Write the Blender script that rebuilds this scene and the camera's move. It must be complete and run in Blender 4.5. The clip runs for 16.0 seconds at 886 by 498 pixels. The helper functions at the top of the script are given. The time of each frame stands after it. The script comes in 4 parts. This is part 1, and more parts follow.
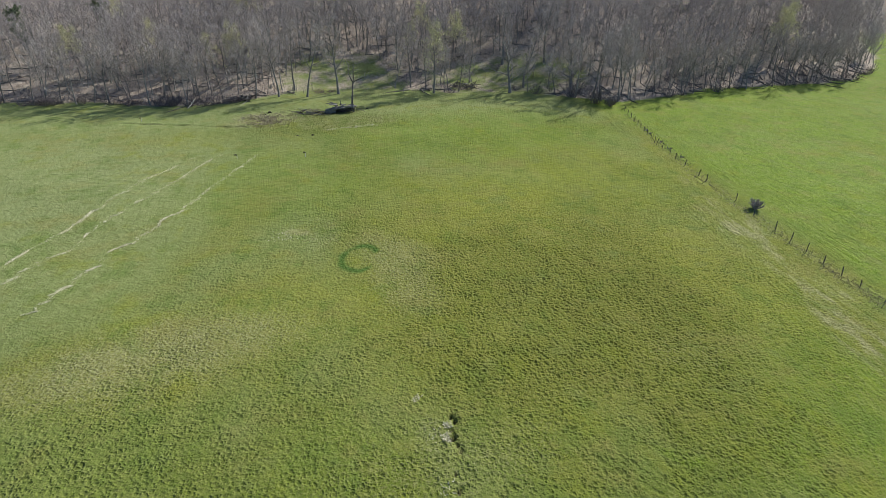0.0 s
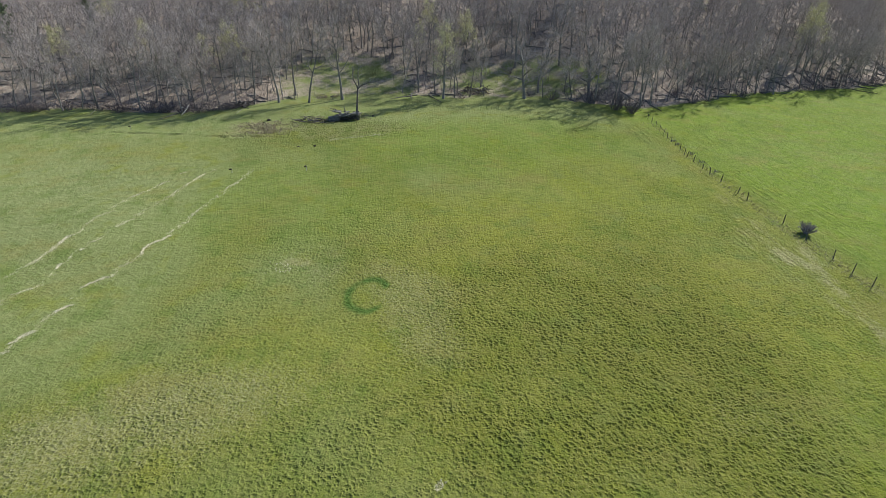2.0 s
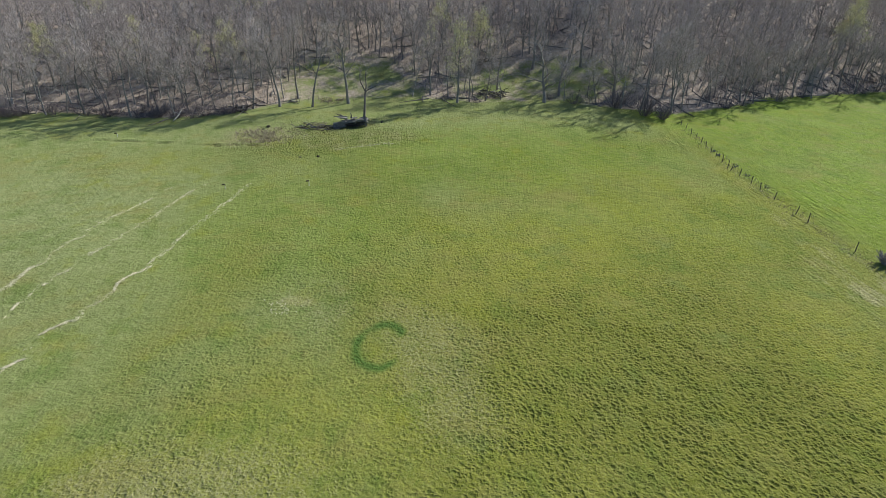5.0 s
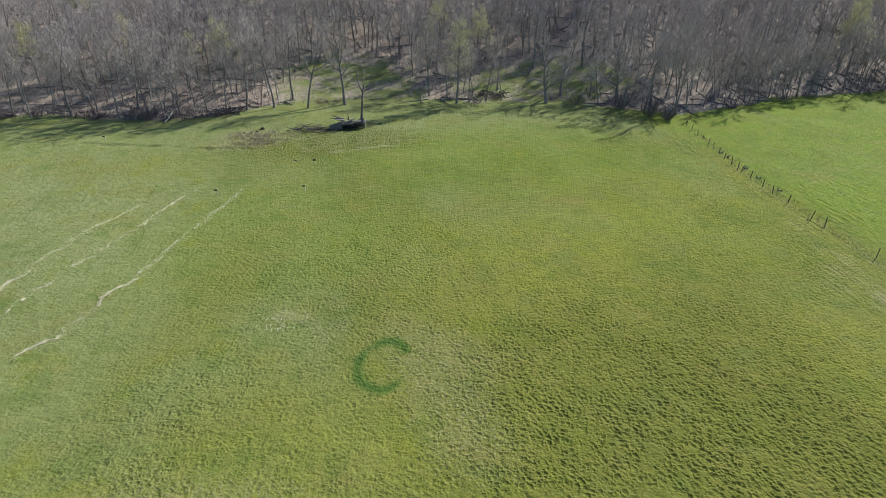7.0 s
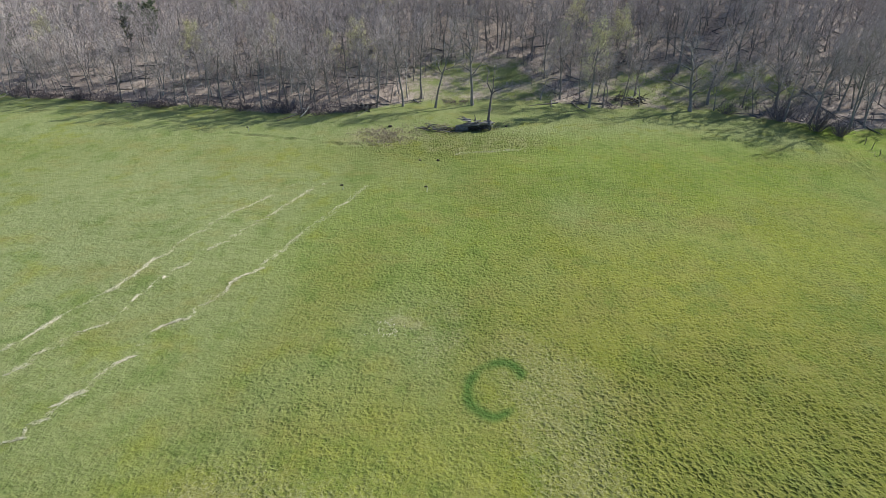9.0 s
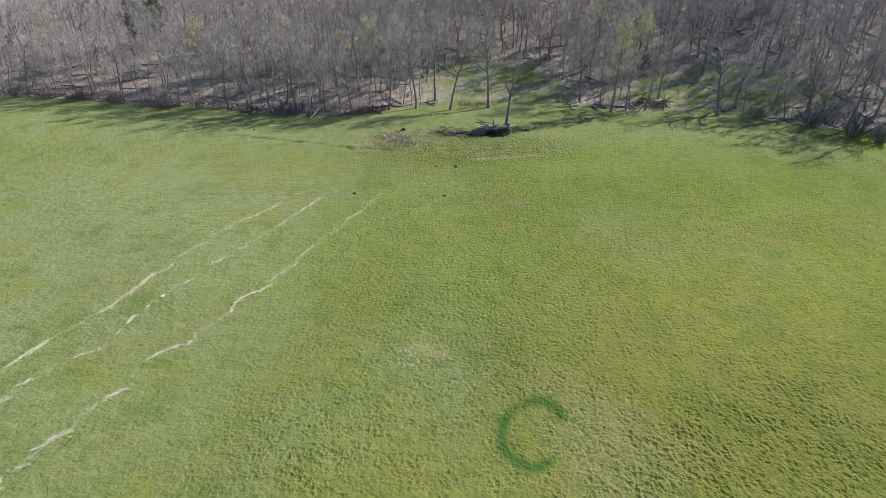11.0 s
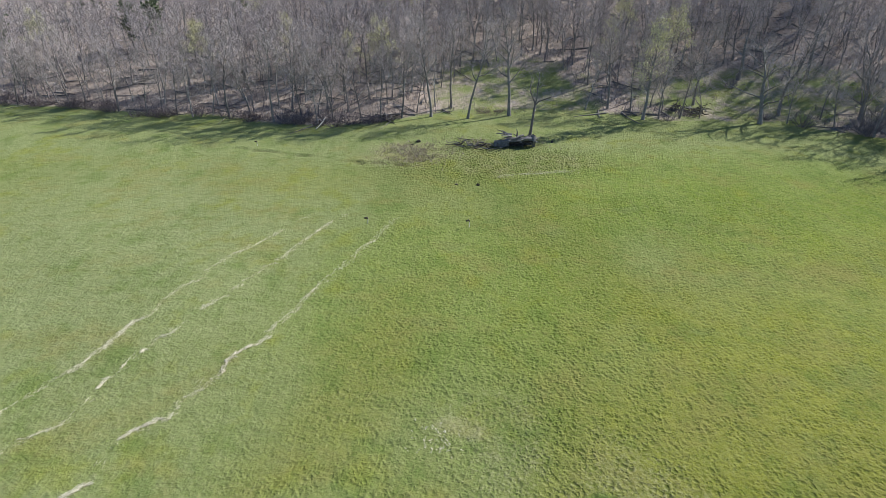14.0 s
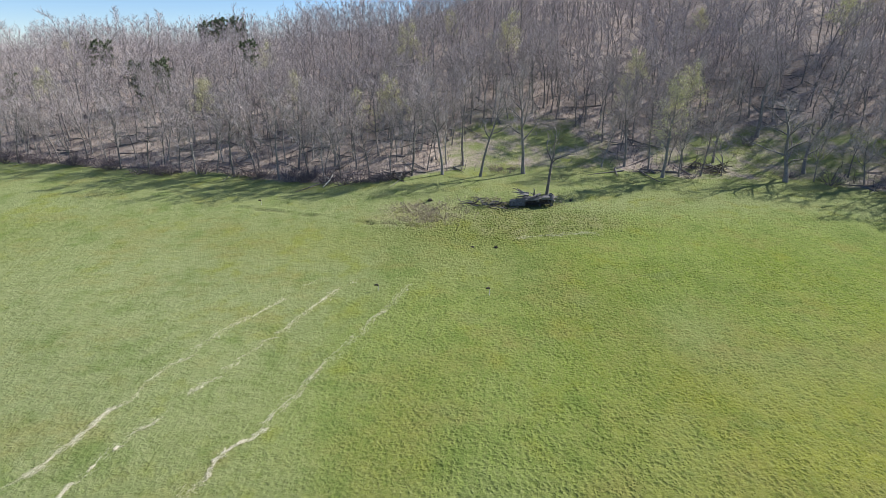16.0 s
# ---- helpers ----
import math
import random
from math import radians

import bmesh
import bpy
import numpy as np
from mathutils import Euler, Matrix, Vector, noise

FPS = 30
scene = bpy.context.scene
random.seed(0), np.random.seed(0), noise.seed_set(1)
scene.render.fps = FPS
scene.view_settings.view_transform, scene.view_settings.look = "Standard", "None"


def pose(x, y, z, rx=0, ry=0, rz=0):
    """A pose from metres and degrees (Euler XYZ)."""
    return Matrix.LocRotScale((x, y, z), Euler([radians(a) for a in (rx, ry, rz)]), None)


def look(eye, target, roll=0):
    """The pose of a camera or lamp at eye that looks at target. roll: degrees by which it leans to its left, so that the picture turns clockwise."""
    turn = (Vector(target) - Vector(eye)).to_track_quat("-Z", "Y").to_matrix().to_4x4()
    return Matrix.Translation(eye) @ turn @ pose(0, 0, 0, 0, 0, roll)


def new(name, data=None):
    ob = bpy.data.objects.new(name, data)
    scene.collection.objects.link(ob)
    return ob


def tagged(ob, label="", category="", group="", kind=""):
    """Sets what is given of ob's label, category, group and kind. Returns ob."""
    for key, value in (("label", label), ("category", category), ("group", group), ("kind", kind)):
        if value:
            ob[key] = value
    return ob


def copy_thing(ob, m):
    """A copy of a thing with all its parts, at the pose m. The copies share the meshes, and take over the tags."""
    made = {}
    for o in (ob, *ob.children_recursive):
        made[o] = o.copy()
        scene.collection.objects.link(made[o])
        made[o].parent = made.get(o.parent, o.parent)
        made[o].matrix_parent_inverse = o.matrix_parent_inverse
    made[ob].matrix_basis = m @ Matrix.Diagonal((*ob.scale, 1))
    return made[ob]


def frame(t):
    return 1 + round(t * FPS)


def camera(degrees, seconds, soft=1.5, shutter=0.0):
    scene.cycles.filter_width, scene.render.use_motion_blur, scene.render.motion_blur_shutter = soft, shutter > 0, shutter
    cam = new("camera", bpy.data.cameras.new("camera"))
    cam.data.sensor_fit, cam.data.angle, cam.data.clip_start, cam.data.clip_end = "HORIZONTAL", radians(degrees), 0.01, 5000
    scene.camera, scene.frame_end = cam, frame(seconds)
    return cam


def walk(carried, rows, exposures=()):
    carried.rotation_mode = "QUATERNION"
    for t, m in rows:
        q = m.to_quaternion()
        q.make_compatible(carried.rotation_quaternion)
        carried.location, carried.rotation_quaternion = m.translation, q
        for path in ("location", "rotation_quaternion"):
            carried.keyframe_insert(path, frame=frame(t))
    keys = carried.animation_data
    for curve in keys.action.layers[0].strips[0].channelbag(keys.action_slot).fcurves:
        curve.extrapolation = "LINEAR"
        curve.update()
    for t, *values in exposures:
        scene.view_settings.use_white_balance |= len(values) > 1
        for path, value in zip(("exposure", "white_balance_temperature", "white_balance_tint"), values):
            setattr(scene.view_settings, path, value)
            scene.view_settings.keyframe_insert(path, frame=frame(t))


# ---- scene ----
cam = camera(79.1, 16.0, soft=0.75)
PATH = [
    (0, (-2.398, -127.143, 24.34), (-2.061, -125.375, 23.468), 1.0),
    (0.5, (-2.485, -124.692, 24.396), (-2.147, -122.925, 23.523), 1.1),
    (1, (-2.491, -122.443, 24.38), (-2.153, -120.676, 23.506), 1.1),
    (1.5, (-2.616, -120.245, 24.475), (-2.281, -118.479, 23.599), 1.1),
    (2, (-2.719, -118.139, 24.379), (-2.388, -116.372, 23.503), 1.1),
    (2.5, (-2.784, -116.021, 24.248), (-2.454, -114.254, 23.371), 1.1),
    (3, (-2.874, -113.98, 24.163), (-2.541, -112.214, 23.285), 1.2),
    (3.5, (-2.861, -112.008, 24.046), (-2.533, -110.242, 23.167), 1.2),
    (4, (-2.932, -110.375, 23.927), (-2.613, -108.608, 23.046), 1.2),
    (4.2, (-2.931, -109.779, 23.862), (-2.616, -108.011, 22.982), 1.1),
    (6.5, (-3.257, -105.417, 23.248), (-2.927, -103.652, 22.367), 1.2),
    (7, (-3.408, -104.608, 23.127), (-3.074, -102.843, 22.248), 1.1),
    (7.5, (-3.867, -103.718, 23.023), (-3.563, -101.949, 22.141), 1.1),
    (7.6, (-3.867, -103.523, 22.992), (-3.628, -101.743, 22.111), 1.0),
    (7.7, (-3.867, -103.328, 22.961), (-3.725, -101.544, 22.07), 0.9),
    (7.8, (-3.867, -103.134, 22.929), (-3.813, -101.338, 22.05), 0.8),
    (7.9, (-3.867, -102.939, 22.898), (-3.868, -101.143, 22.018), 0.7),
    (8, (-3.867, -102.744, 22.867), (-3.888, -100.949, 21.986), 0.6),
    (8.5, (-3.989, -101.913, 22.688), (-4.052, -100.119, 21.808), 0.5),
    (9, (-4.383, -101.074, 22.528), (-4.451, -99.279, 21.648), 0.6),
    (11.3, (-6.575, -95.421, 21.885), (-6.662, -93.627, 21.006), 0.8),
    (11.5, (-6.629, -94.88, 21.871), (-6.723, -93.085, 20.995), 0.6),
    (12, (-7.011, -93.402, 21.892), (-7.111, -91.607, 21.015), 0.5),
    (12.5, (-7.411, -91.956, 21.861), (-7.516, -90.162, 20.982), 0.5),
    (13, (-7.844, -90.598, 21.822), (-7.951, -88.805, 20.942), 0.5),
    (13.5, (-8.287, -89.216, 21.785), (-8.394, -87.424, 20.905), 0.5),
    (14, (-8.784, -87.752, 21.682), (-8.892, -85.959, 20.802), 0.5),
    (14.5, (-9.259, -86.397, 21.509), (-9.367, -84.605, 20.628), 0.5),
    (14.7, (-9.447, -85.829, 21.484), (-9.553, -84.035, 20.606), 0.5),
    (14.9, (-9.635, -85.261, 21.459), (-9.745, -83.459, 20.599), 0.5),
    (15, (-9.729, -84.977, 21.447), (-9.842, -83.163, 20.612), 0.5),
    (15.2, (-9.89, -84.485, 21.36), (-10.004, -82.648, 20.579), 0.58),
    (15.5, (-10.131, -83.748, 21.229), (-10.249, -81.89, 20.498), 0.7),
    (15.7, (-10.327, -83.264, 21.123), (-10.448, -81.399, 20.411), 0.58),
    (16, (-10.62, -82.537, 20.963), (-10.745, -80.667, 20.265), 0.4),
]
walk(cam, [(t, look(eye, target, roll)) for t, eye, target, roll in PATH],
     exposures=[(0, 0.38, 6380, 6.4), (7.5, 0.42, 6330, 7.6), (9, 0.50, 6250, 10.0), (11.5, 0.52, 6160, 11), (13, 0.53, 6120, 11.5), (15, 0.58, 6120, 12.5), (16, 0.62, 6160, 13.5)])

# ---- light ----
SUN = Vector((0.85, 0.53, 0.71)).normalized()
world = bpy.data.worlds.new("sky")
scene.world = world
world.use_nodes = True
wn = world.node_tree
wn.nodes.clear()
sky = wn.nodes.new("ShaderNodeTexSky")
sky.sky_type, sky.sun_disc = "NISHITA", False
sky.sun_elevation, sky.sun_rotation = math.asin(SUN.z), math.atan2(SUN.x, SUN.y)
sky.altitude, sky.air_density, sky.dust_density, sky.ozone_density = 1500, 0.9, 0.0, 5.0
wb = wn.nodes.new("ShaderNodeBackground")
wb.inputs["Strength"].default_value = 0.088
wo = wn.nodes.new("ShaderNodeOutputWorld")
wn.links.new(sky.outputs[0], wb.inputs[0])
wn.links.new(wb.outputs[0], wo.inputs[0])
sun = new("sun", bpy.data.lights.new("sun", "SUN"))
sun.data.energy, sun.data.angle, sun.data.color = 4.85, radians(0.55), (1.0, 0.96, 0.89)
sun.matrix_world = look(SUN * 100, (0, 0, 0))


# ---- materials ----
class Mat:
    """A small writer of node materials."""

    def __init__(self, name, rough=0.9, spec=0.2):
        self.m = bpy.data.materials.new(name)
        self.m.use_nodes = True
        self.t = self.m.node_tree
        self.b = self.t.nodes["Principled BSDF"]
        self.b.inputs["Roughness"].default_value = rough
        self.b.inputs["Specular IOR Level"].default_value = spec
        self.co = self.t.nodes.new("ShaderNodeTexCoord").outputs["Object"]

    def put(self, value, socket):
        if hasattr(value, "is_linked"):
            self.t.links.new(value, socket)
        else:
            socket.default_value = value

    def noise(self, scale, detail=4.0, rough=0.6, stretch=None):
        n = self.t.nodes.new("ShaderNodeTexNoise")
        n.inputs["Scale"].default_value, n.inputs["Detail"].default_value = scale, detail
        n.inputs["Roughness"].default_value = rough
        v = self.co
        if stretch:
            mp = self.t.nodes.new("ShaderNodeMapping")
            mp.inputs["Scale"].default_value = stretch
            self.t.links.new(v, mp.inputs[0])
            v = mp.outputs[0]
        self.t.links.new(v, n.inputs["Vector"])
        return n.outputs[0]

    def voronoi(self, scale, wander=0.0):
        n = self.t.nodes.new("ShaderNodeTexVoronoi")
        n.voronoi_dimensions = "2D"
        n.inputs["Scale"].default_value = scale
        v = self.co
        if wander:
            w = self.t.nodes.new("ShaderNodeTexNoise")
            w.inputs["Scale"].default_value, w.inputs["Detail"].default_value = scale * 0.9, 3
            self.t.links.new(v, w.inputs["Vector"])
            k = self.t.nodes.new("ShaderNodeVectorMath")
            k.operation = "MULTIPLY_ADD"
            k.inputs[1].default_value = (wander, wander, 0)
            self.t.links.new(w.outputs["Color"], k.inputs[0])
            self.t.links.new(v, k.inputs[2])
            v = k.outputs[0]
        self.t.links.new(v, n.inputs["Vector"])
        return n.outputs["Distance"]

    def ramp(self, value, lo, hi, a=0.0, b=1.0):
        n = self.t.nodes.new("ShaderNodeMapRange")
        for k, v in zip(("Value", "From Min", "From Max", "To Min", "To Max"), (value, lo, hi, a, b)):
            self.put(v, n.inputs[k])
        return n.outputs[0]

    def math(self, op, a, b):
        n = self.t.nodes.new("ShaderNodeMath")
        n.operation = op
        self.put(a, n.inputs[0]), self.put(b, n.inputs[1])
        return n.outputs[0]

    def mix(self, fac, a, b):
        n = self.t.nodes.new("ShaderNodeMix")
        n.data_type = "RGBA"
        self.put(fac, n.inputs[0])
        for v, s in ((a, n.inputs[6]), (b, n.inputs[7])):
            self.put((*v, 1) if isinstance(v, tuple) else v, s)
        return n.outputs[2]

    def attribute(self, name):
        n = self.t.nodes.new("ShaderNodeAttribute")
        n.attribute_name = name
        return n.outputs["Fac"]

    def chance(self):
        return self.t.nodes.new("ShaderNodeObjectInfo").outputs["Random"]

    def island(self):
        return self.t.nodes.new("ShaderNodeNewGeometry").outputs["Random Per Island"]

    def bump(self, height, strength, distance):
        n = self.t.nodes.new("ShaderNodeBump")
        n.inputs["Strength"].default_value, n.inputs["Distance"].default_value = strength, distance
        self.t.links.new(height, n.inputs["Height"])
        self.t.links.new(n.outputs[0], self.b.inputs["Normal"])

    def done(self, colour):
        self.put((*colour, 1) if isinstance(colour, tuple) else colour, self.b.inputs["Base Color"])
        return self.m


def ground_material():
    m = Mat("meadow", 0.95, 0.04)
    big, mid, fine, tiny = m.noise(0.09, 5), m.noise(0.9, 5, 0.65), m.noise(5.0, 4, 0.7), m.noise(16.0, 3, 0.7)
    green = m.mix(m.ramp(mid, 0.3, 0.7), (0.105, 0.155, 0.019), (0.178, 0.225, 0.036))
    lush = m.mix(m.ramp(mid, 0.3, 0.7), (0.132, 0.228, 0.013), (0.208, 0.300, 0.020))
    dry = m.mix(m.ramp(mid, 0.25, 0.75), (0.148, 0.165, 0.020), (0.245, 0.248, 0.050))
    straw = m.mix(m.ramp(fine, 0.3, 0.7), (0.27, 0.245, 0.12), (0.43, 0.40, 0.24))
    c = m.mix(m.ramp(big, 0.3, 0.72, 0.0, 0.45), green, dry)
    c = m.mix(m.math("MULTIPLY", m.attribute("pale"), m.ramp(mid, 0.2, 0.8, 0.5, 1.0)), c, (0.285, 0.318, 0.155))
    lush = m.mix(m.ramp(m.noise(1.9, 5, 0.65, (1, 0.2, 1)), 0.46, 0.66, 0.0, 0.65), lush, (0.245, 0.290, 0.080))
    lush = m.mix(m.ramp(m.noise(2.4, 4, 0.6, (1, 0.2, 1)), 0.34, 0.50, 0.5, 0.0), lush, (0.095, 0.165, 0.014))
    c = m.mix(m.attribute("lush"), c, lush)
    c = m.mix(m.ramp(m.math("ADD", m.attribute("dry"), m.math("MULTIPLY", m.math("SUBTRACT", mid, 0.5), 0.7)), 0.1, 0.95), c, dry)
    c = m.mix(m.math("MULTIPLY", m.attribute("gold"), m.ramp(mid, 0.3, 0.7, 0.3, 0.75)), c, (0.298, 0.312, 0.036))
    c = m.mix(m.ramp(m.math("ADD", m.attribute("straw"), m.math("MULTIPLY", m.math("SUBTRACT", fine, 0.5), 1.1)), 0.35, 1.0), c, straw)
    c = m.mix(m.ramp(fine, 0.45, 0.66, 0.0, 0.6), c, m.mix(0.5, c, (0.36, 0.35, 0.16)))
    patch = m.noise(0.22, 4, 0.6, (1, 0.8, 1))
    c = m.mix(m.ramp(patch, 0.56, 0.70, 0.0, 0.55), c, (0.225, 0.245, 0.030))
    c = m.mix(m.ramp(m.noise(0.16, 6, 0.68, (1, 1.3, 1)), 0.52, 0.68, 0.0, 0.55), c, (0.250, 0.226, 0.070))
    c = m.mix(m.ramp(m.noise(0.19, 6, 0.68, (1.2, 1, 1)), 0.34, 0.48, 0.5, 0.0), c, (0.105, 0.172, 0.030))
    c = m.mix(m.ramp(m.noise(0.31, 4, 0.6, (0.9, 1, 2)), 0.58, 0.74, 0.0, 0.5), c, (0.190, 0.225, 0.080))
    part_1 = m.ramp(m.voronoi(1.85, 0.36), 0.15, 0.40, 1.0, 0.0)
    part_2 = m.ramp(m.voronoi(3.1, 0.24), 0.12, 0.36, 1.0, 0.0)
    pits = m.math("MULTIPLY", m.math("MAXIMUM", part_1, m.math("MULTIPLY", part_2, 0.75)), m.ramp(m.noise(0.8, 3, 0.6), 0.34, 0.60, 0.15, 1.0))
    # dark thatch in the pits, deepened in colour to stand for their shade
    pit_shade = m.math("ADD", 0.12, m.math("MULTIPLY", m.attribute("rough"), 0.85))
    c = m.mix(m.math("MULTIPLY", m.ramp(pits, 0.25, 0.9), pit_shade), c, (0.056, 0.074, 0.012))
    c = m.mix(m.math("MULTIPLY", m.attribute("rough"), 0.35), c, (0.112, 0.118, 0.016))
    c = m.mix(m.ramp(m.noise(1.3, 5, 0.7, (0.7, 1.3, 1)), 0.30, 0.48, 0.35, 0.0), c, (0.085, 0.125, 0.020))
    c = m.mix(m.ramp(tiny, 0.52, 0.70, 0.0, 0.30), c, (0.33, 0.32, 0.15))
    c = m.mix(m.ramp(tiny, 0.30, 0.48, 0.28, 0.0), c, (0.045, 0.065, 0.014))
    c = m.mix(m.ramp(m.math("ADD", m.attribute("ring"), m.math("MULTIPLY", m.math("SUBTRACT", fine, 0.5), 0.5)), 0.15, 0.9, 0.0, 0.85), c, (0.062, 0.125, 0.026))
    leaf = m.mix(m.ramp(fine, 0.3, 0.7), (0.26, 0.208, 0.165), (0.54, 0.455, 0.375))
    leaf = m.mix(m.ramp(m.noise(1.7, 4, 0.7, (1, 0.45, 1)), 0.45, 0.62, 0.0, 0.7), leaf, (0.155, 0.118, 0.090))
    leaf = m.mix(m.ramp(mid, 0.45, 0.7, 0.0, 0.6), leaf, (0.52, 0.44, 0.36))
    edge = m.math("ADD", m.attribute("litter"), m.math("MULTIPLY", m.math("SUBTRACT", mid, 0.5), 0.9))
    c = m.mix(m.ramp(edge, 0.25, 0.75), c, leaf)
    c = m.mix(m.attribute("mud"), c, m.mix(fine, (0.035, 0.026, 0.018), (0.08, 0.06, 0.04)))
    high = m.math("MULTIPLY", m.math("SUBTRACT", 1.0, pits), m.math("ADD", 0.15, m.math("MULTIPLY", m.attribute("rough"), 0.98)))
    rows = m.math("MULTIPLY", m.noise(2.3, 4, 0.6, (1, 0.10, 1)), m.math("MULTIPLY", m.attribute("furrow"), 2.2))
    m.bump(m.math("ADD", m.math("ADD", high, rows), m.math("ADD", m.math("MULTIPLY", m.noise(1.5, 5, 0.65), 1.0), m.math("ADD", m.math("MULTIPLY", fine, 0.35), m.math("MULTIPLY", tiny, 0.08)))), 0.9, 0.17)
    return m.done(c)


def bark_material(name, dark, light):
    m = Mat(name, 0.92, 0.15)
    n = m.noise(7.0, 5, 0.65, (1, 1, 0.25))
    c = m.mix(m.ramp(n, 0.3, 0.7), dark, light)
    c = m.mix(m.ramp(m.noise(1.3, 3), 0.55, 0.7, 0.0, 0.5), c, (0.30, 0.31, 0.27))
    c = m.mix(m.ramp(m.chance(), 0, 1, 0.0, 0.35), c, (0.10, 0.085, 0.07))
    m.bump(n, 0.6, 0.03)
    return m.done(c)


def twig_material(name, dark, light):
    m = Mat(name, 0.85, 0.2)
    c = m.mix(m.island(), dark, light)
    return m.done(m.mix(m.ramp(m.chance(), 0, 1, 0.0, 0.6), c, dark))


def leaf_material(name, dark, light):
    m = Mat(name, 0.9, 0.05)
    m.b.inputs["Subsurface Weight"].default_value = 0.0
    return m.done(m.mix(m.island(), dark, light))


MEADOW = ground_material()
BARK = bark_material("bark", (0.150, 0.136, 0.122), (0.360, 0.336, 0.305))
OLD_BARK = bark_material("old_bark", (0.085, 0.075, 0.066), (0.22, 0.20, 0.18))
PALE_BARK = bark_material("pale_bark", (0.24, 0.22, 0.20), (0.46, 0.44, 0.40))
HOLLOW = bark_material("hollow_log", (0.08, 0.072, 0.066), (0.34, 0.32, 0.30))
OLD_WOOD = bark_material("weathered_wood", (0.10, 0.092, 0.085), (0.34, 0.32, 0.30))
ROT = bark_material("rotten_wood", (0.045, 0.037, 0.03), (0.13, 0.108, 0.088))
POST = bark_material("post_wood", (0.11, 0.10, 0.09), (0.25, 0.23, 0.205))
TWIG = twig_material("twigs", (0.335, 0.290, 0.268), (0.70, 0.62, 0.58))
FAR_TWIG = twig_material("far_twigs", (0.325, 0.282, 0.266), (0.69, 0.61, 0.58))
BUSH = twig_material("shrub_twigs", (0.125, 0.10, 0.10), (0.30, 0.25, 0.25))
TWIG_DARK = twig_material("grey_brush", (0.24, 0.215, 0.205), (0.48, 0.44, 0.42))
BUD = leaf_material("young_leaves", (0.55, 0.52, 0.27), (0.76, 0.72, 0.42))
NEEDLE = leaf_material("needles", (0.12, 0.15, 0.085), (0.21, 0.25, 0.135))
STRAW = leaf_material("dead_grass", (0.46, 0.42, 0.27), (0.74, 0.69, 0.51))
WEED = leaf_material("dead_weeds", (0.24, 0.19, 0.14), (0.46, 0.39, 0.30))
GRASS = leaf_material("grass_blades", (0.10, 0.150, 0.022), (0.26, 0.30, 0.085))
PAINT = leaf_material("pale_wood", (0.55, 0.53, 0.45), (0.7, 0.68, 0.6))


# ---- geometry ----
class Geo:
    """Triangles gathered into one mesh."""

    def __init__(self):
        self.v, self.f, self.n = [], [], 0

    def add(self, v, f):
        self.v.append(np.asarray(v, float).reshape(-1, 3))
        self.f.append(np.asarray(f, int).reshape(-1, 3) + self.n)
        self.n += len(self.v[-1])

    def tube(self, pts, radii, sides=5, tip=False):
        """A bent, tapered limb; with tip it ends in a point."""
        p = np.asarray(pts, float)
        k = len(p)
        d = np.gradient(p, axis=0)
        d /= np.linalg.norm(d, axis=1)[:, None] + 1e-9
        ref = np.array((0.0, 0.0, 1.0)) if abs(d[0][2]) < 0.8 else np.array((1.0, 0.0, 0.0))
        u = np.cross(d, ref)
        u /= np.linalg.norm(u, axis=1)[:, None] + 1e-9
        w = np.cross(d, u)
        a = np.arange(sides) * 2 * math.pi / sides
        r = np.asarray(radii, float)
        ring = p[:, None] + r[:, None, None] * (np.cos(a)[None, :, None] * u[:, None] + np.sin(a)[None, :, None] * w[:, None])
        f = []
        last = k - 1 if not tip else k - 2
        v = ring.reshape(-1, 3)
        if tip:
            v = np.vstack((ring[:-1].reshape(-1, 3), p[-1:]))
        for i in range(last):
            for j in range(sides):
                a0, a1 = i * sides + j, i * sides + (j + 1) % sides
                f += [(a0, a1, a1 + sides), (a0, a1 + sides, a0 + sides)]
        if tip:
            f += [(last * sides + j, last * sides + (j + 1) % sides, len(v) - 1) for j in range(sides)]
        else:
            f += [(last * sides, last * sides + j, last * sides + j + 1) for j in range(1, sides - 1)]
        self.add(v, f)

    def needle(self, a, b, r):
        """A thin three-sided spike."""
        d = b - a
        u = np.cross(d, (0.31, 0.57, 0.76))
        u *= r / (np.linalg.norm(u) + 1e-9)
        w = np.cross(d, u)
        w *= r / (np.linalg.norm(w) + 1e-9)
        self.v.append(np.array((a + u, a - 0.5 * u + 0.87 * w, a - 0.5 * u - 0.87 * w, b)))
        self.f.append(np.array(((0, 1, 3), (1, 2, 3), (2, 0, 3))) + self.n)
        self.n += 4

    def spray(self, rng, a, b, r):
        """A twig with two side twigs, each a narrow blade."""
        d = b - a
        size = np.linalg.norm(d)
        ends = [(a, b, r)]
        for s in (0.25 + 0.2 * rng.rand(), 0.55 + 0.2 * rng.rand()):
            p = a + d * s
            ends.append((p, p + d * 0.42 + rng.normal(0, 0.25, 3) * size, 0.75 * r))
        for p, q, w in ends:
            u = np.cross(q - p, rng.normal(0, 1, 3))
            u *= w / (np.linalg.norm(u) + 1e-9)
            self.v.append(np.array((p + u, p - u, q)))
            self.f.append(np.array(((0, 1, 2),)) + self.n)
            self.n += 3

    def arrays(self):
        return np.vstack(self.v), np.vstack(self.f)


